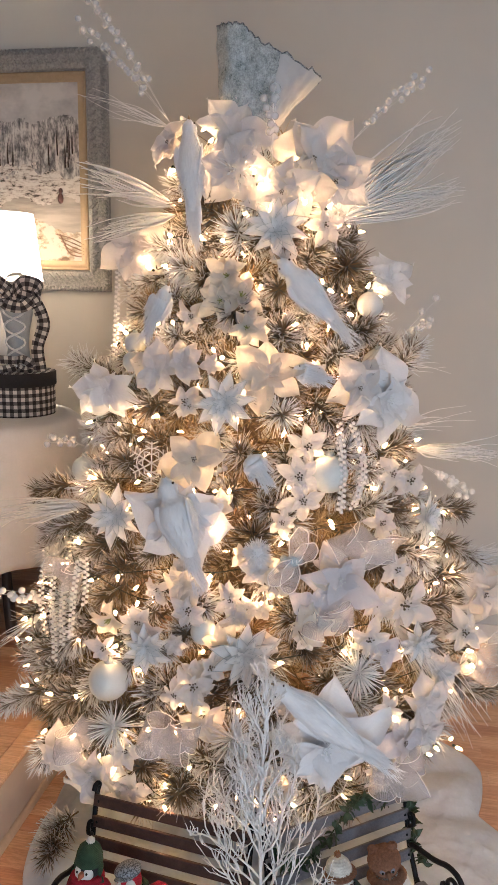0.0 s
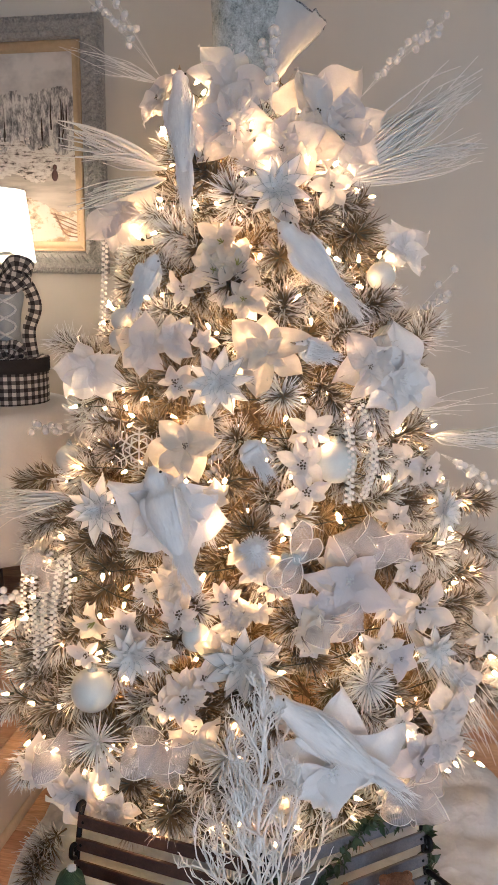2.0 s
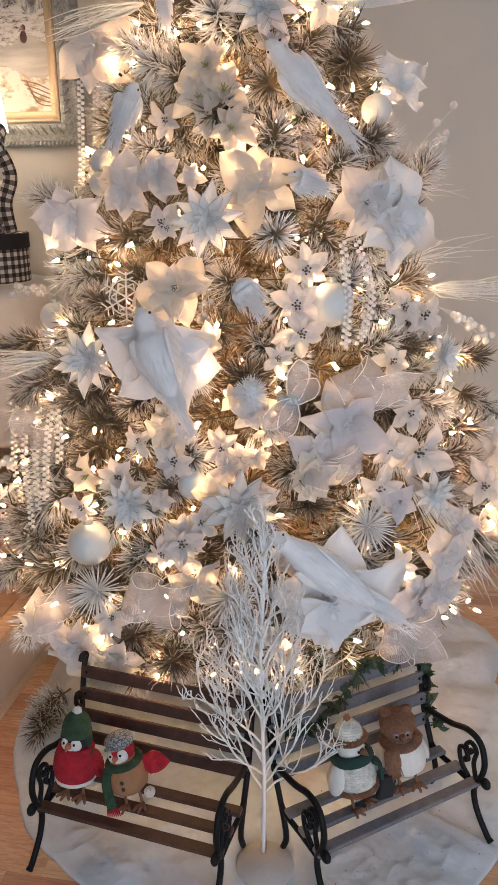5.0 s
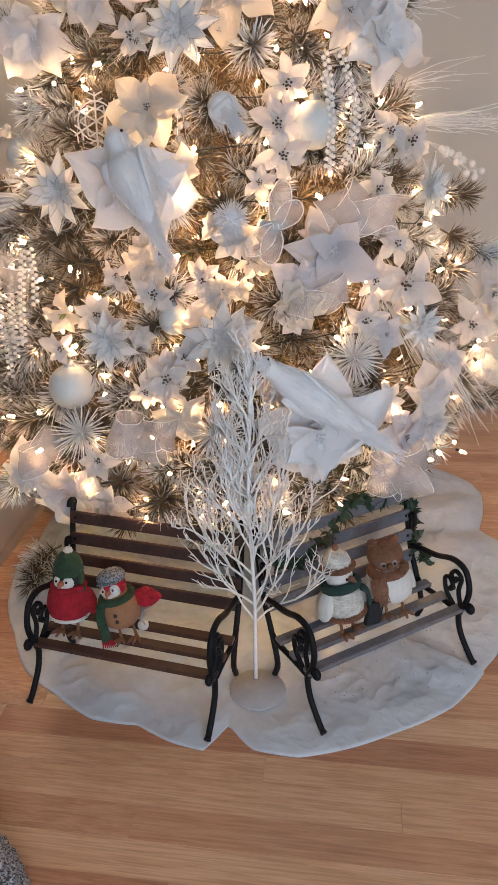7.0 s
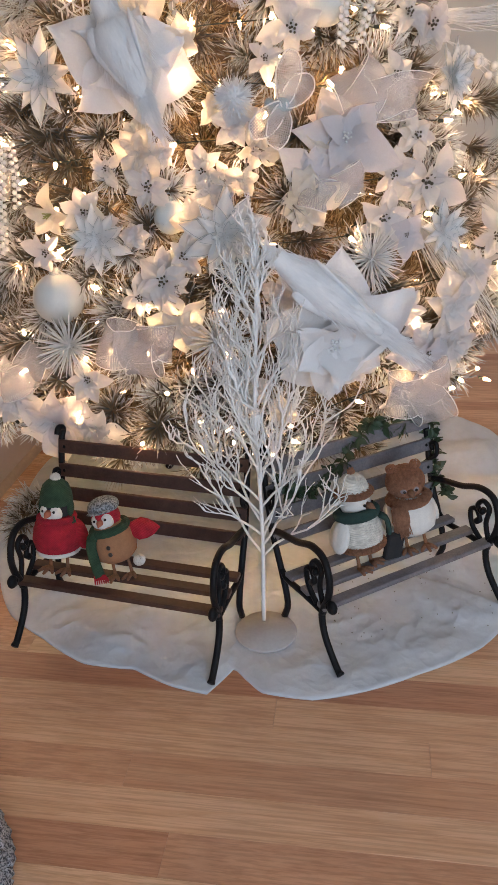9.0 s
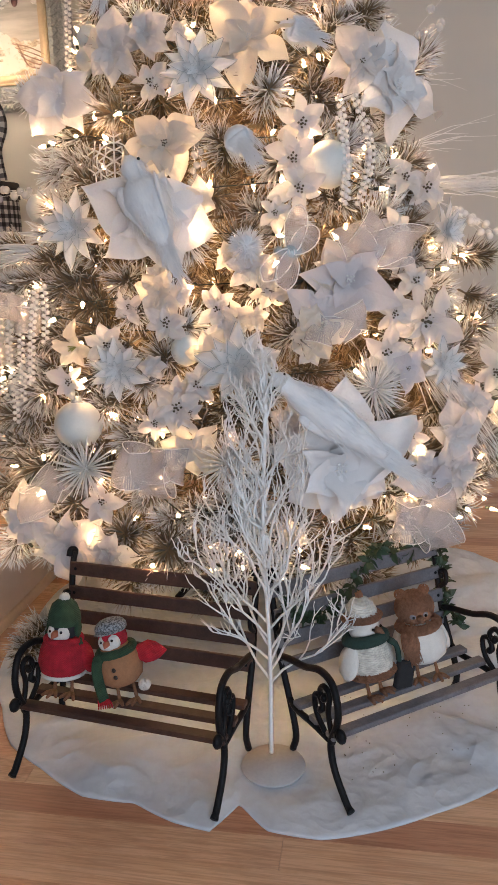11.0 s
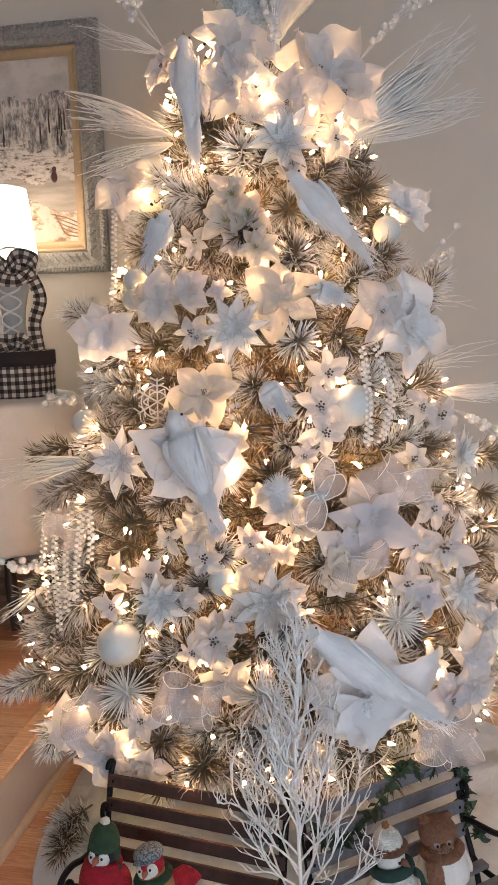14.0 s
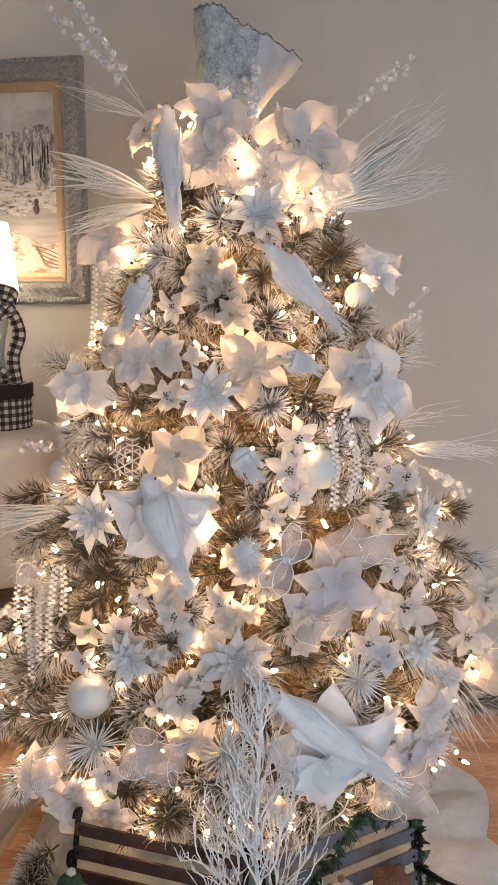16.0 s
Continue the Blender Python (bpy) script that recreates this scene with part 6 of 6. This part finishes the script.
bauble((-0.392, 0.330, 0.690), 0.055)
bauble((0.208, 0.398, 1.252), 0.053)
bauble((0.385, 0.612, 1.530), 0.048)
bauble((-0.331, 0.674, 1.581), 0.032)
bauble((-0.337, 0.650, 1.529), 0.030)
bauble((-0.493, 0.724, 1.188), 0.039)
bauble((-0.137, 0.261, 0.860), 0.034)
bauble((0.371, 0.687, 1.705), 0.039)
spray((0.243, 0.706, 1.957), (0.608, 0.732, 2.247), 96, spread=0.15, thick=0.0020)
spray((0.242, 0.703, 1.945), (0.613, 0.692, 2.063), 70, spread=0.13, thick=0.0020)
spray((-0.215, 0.786, 1.983), (-0.510, 0.835, 2.085), 46, spread=0.36, thick=0.0028, wild=0.008, flat=0.2)
spray((-0.233, 0.864, 2.220), (-0.489, 0.910, 2.324), 14, spread=0.3)
spray((-0.215, 0.772, 1.957), (-0.484, 0.786, 1.902), 22, spread=0.3, thick=0.0026, wild=0.008, flat=0.2)
spray((0.571, 0.779, 1.241), (0.857, 0.752, 1.238), 44, spread=0.22, thick=0.0015)
spray((0.740, 0.743, 0.880), (0.900, 0.737, 0.920), 26, spread=0.25)
spray((-0.473, 0.685, 1.082), (-0.750, 0.707, 1.059), 40, spread=0.28, thick=0.0017)
spray((-0.624, 0.701, 0.723), (-0.803, 0.693, 0.605), 16, spread=0.3)
spray((0.396, 0.372, 0.835), (0.637, 0.287, 0.534), 46, spread=0.2)
spray((0.478, 0.705, 1.321), (0.727, 0.692, 1.370), 10, spread=0.3)
spray((0.494, 0.804, 1.516), (0.676, 0.789, 1.529), 6, spread=0.4)
spray((-0.557, 0.766, 0.935), (-0.666, 0.761, 0.862), 30, spread=0.6)
spray((0.023, 0.325, 0.989), (-0.023, 0.298, 0.847), 14, spread=0.5)
spray((0.017, 0.646, 2.030), (0.088, 0.649, 2.078), 10, spread=0.8)
spray((-0.183, 0.526, 1.435), (-0.226, 0.521, 1.395), 10, spread=0.7)
beads((0.320, 0.835, 2.187), (0.544, 0.860, 2.404), 4, 5, 0.0100, spread=0.1)
beads((-0.233, 0.849, 2.233), (-0.491, 0.947, 2.586), 6, 8, 0.0095, spread=0.12)
beads((0.047, 0.548, 2.091), (0.043, 0.591, 2.296), 5, 4, 0.0106, spread=0.1)
beads((0.475, 0.808, 1.552), (0.611, 0.826, 1.697), 5, 3, 0.0112, spread=0.18)
beads((0.600, 0.770, 1.186), (0.752, 0.738, 1.103), 6, 3, 0.0105, mat='pearl')
beads((-0.511, 0.883, 1.226), (-0.632, 0.898, 1.242), 3, 3, 0.0114)
beads((-0.604, 0.692, 0.765), (-0.750, 0.712, 0.797), 5, 3, 0.0113, mat='pearl', spread=0.2)
beads((0.282, 0.268, 0.730), (0.271, 0.281, 0.790), 5, 3, 0.0096, mat='pearl', spread=0.4)
beads((-0.091, 0.459, 1.347), (-0.097, 0.431, 1.214), 3, 5, 0.0085)
garland([(-0.399, 0.876, 1.919), (-0.392, 0.852, 1.808), (-0.397, 0.820, 1.653), (-0.404, 0.792, 1.515)])
garland([(-0.370, 0.882, 1.912), (-0.352, 0.859, 1.809), (-0.359, 0.827, 1.653), (-0.362, 0.803, 1.532)])
garland([(0.227, 0.390, 1.402), (0.238, 0.372, 1.321), (0.237, 0.340, 1.164)])
garland([(0.261, 0.391, 1.403), (0.297, 0.361, 1.276), (0.271, 0.344, 1.179)])
garland([(-0.610, 0.662, 0.958), (-0.623, 0.631, 0.801), (-0.606, 0.605, 0.683), (-0.602, 0.580, 0.565)])
garland([(-0.558, 0.556, 0.985), (-0.573, 0.529, 0.845), (-0.564, 0.504, 0.732), (-0.564, 0.490, 0.664)])
garland([(-0.520, 0.520, 0.987), (-0.536, 0.495, 0.859), (-0.536, 0.472, 0.747), (-0.539, 0.467, 0.725)])
garland([(-0.480, 0.458, 0.999), (-0.497, 0.435, 0.884), (-0.505, 0.413, 0.776), (-0.511, 0.418, 0.797)])
garland([(-0.463, 0.445, 1.006), (-0.459, 0.430, 0.936), (-0.465, 0.416, 0.867)])
garland([(0.222, 0.374, 1.360), (0.238, 0.354, 1.269), (0.227, 0.332, 1.160)])
garland([(0.301, 0.390, 1.308), (0.291, 0.375, 1.229), (0.268, 0.362, 1.158)])
bow((0.260, 0.299, 1.050), 0.067, [(120, 0.8, 0.7), (10, 1.5, 0.55), (60, 0.9, 0.6)], 0)
bow((0.189, 0.222, 0.893), 0.056, [(30, 0.9, 0.6), (170, 0.8, 0.5)], 0)
bow((-0.230, 0.156, 0.632), 0.067, [(170, 0.7, 0.8), (0, 0.9, 0.7), (290, 0.7, 0.35)], 0)
bow((-0.465, 0.298, 0.535), 0.061, [(200, 0.9, 0.6), (60, 0.7, 0.5)], 0)
bow((0.393, 0.211, 0.461), 0.071, [(180, 0.8, 0.7), (300, 0.9, 0.5), (30, 0.8, 0.5)], 0)
bow((0.720, 0.478, 0.659), 0.070, [(20, 0.9, 0.5), (250, 0.8, 0.6)], 0)
bow((-0.537, 0.509, 0.914), 0.056, [(90, 0.8, 0.8), (0, 0.8, 0.6)], 0)
burst((-0.371, 0.229, 0.613), 0.075)
burst((0.267, 0.192, 0.768), 0.071)
burst((-0.064, 0.119, 0.637), 0.070)
snowflake((-0.277, 0.445, 1.272), 0.059)
dragonfly((0.095, 0.253, 1.060), 0.080)
puff((0.001, 0.256, 1.078), 0.041)
reaching_tip((-0.435, 0.894, 1.464), (-0.541, 0.912, 1.502), 0)
reaching_tip((-0.650, 0.738, 0.433), (-0.774, 0.740, 0.382), 1)
reaching_tip((-0.579, 0.568, 0.379), (-0.627, 0.554, 0.292), 2)
reaching_tip((0.623, 0.781, 1.047), (0.742, 0.766, 1.031), 3)
reaching_tip((0.692, 0.756, 0.926), (0.805, 0.733, 0.863), 4)
reaching_tip((-0.527, 0.752, 1.006), (-0.616, 0.753, 0.969), 5)
reaching_tip((-0.579, 0.883, 1.092), (-0.667, 0.886, 1.068), 6)
reaching_tip((0.517, 0.789, 1.527), (0.554, 0.797, 1.581), 7)
reaching_tip((0.692, 0.605, 0.472), (0.818, 0.592, 0.466), 8)
sprig((-0.570, 0.581, 0.020), -30)
backlight((0.010, 0.557, 2.028), Vector((0, 0, 0)))
backlight((0.146, 0.537, 1.982), Vector((0, 0, 0)))
backlight((-0.119, 0.635, 2.154), Vector((0, 0, 0)))
backlight((-0.010, 0.568, 2.055), Vector((0, 0, 0)))
backlight((0.048, 0.554, 1.952), Vector((0, 0, 0)))
backlight((0.188, 0.565, 1.957), Vector((0, 0, 0)))
for k, p in enumerate(((0.560, 0.400, 0.386), (0.590, 0.400, 0.402), (0.618, 0.402, 0.412), (0.640, 0.404, 0.424))):
    backlight(p, Vector((0, 0, 0)))
# bulbs behind the low flowers and along the tree's lower edge
low = random.Random(52)
for p in ((-0.430, 0.372, 0.420), (-0.360, 0.335, 0.400), (-0.505, 0.400, 0.455), (-0.455, 0.380, 0.360)):
    backlight(p, Vector((0, 0, 0)))
for k in range(9):
    x = -0.30 + 0.42 * k / 8
    backlight((x, 0.31 + low.uniform(-0.05, 0.06), 0.36 + low.uniform(-0.07, 0.08)), Vector((0, 0, 0)))
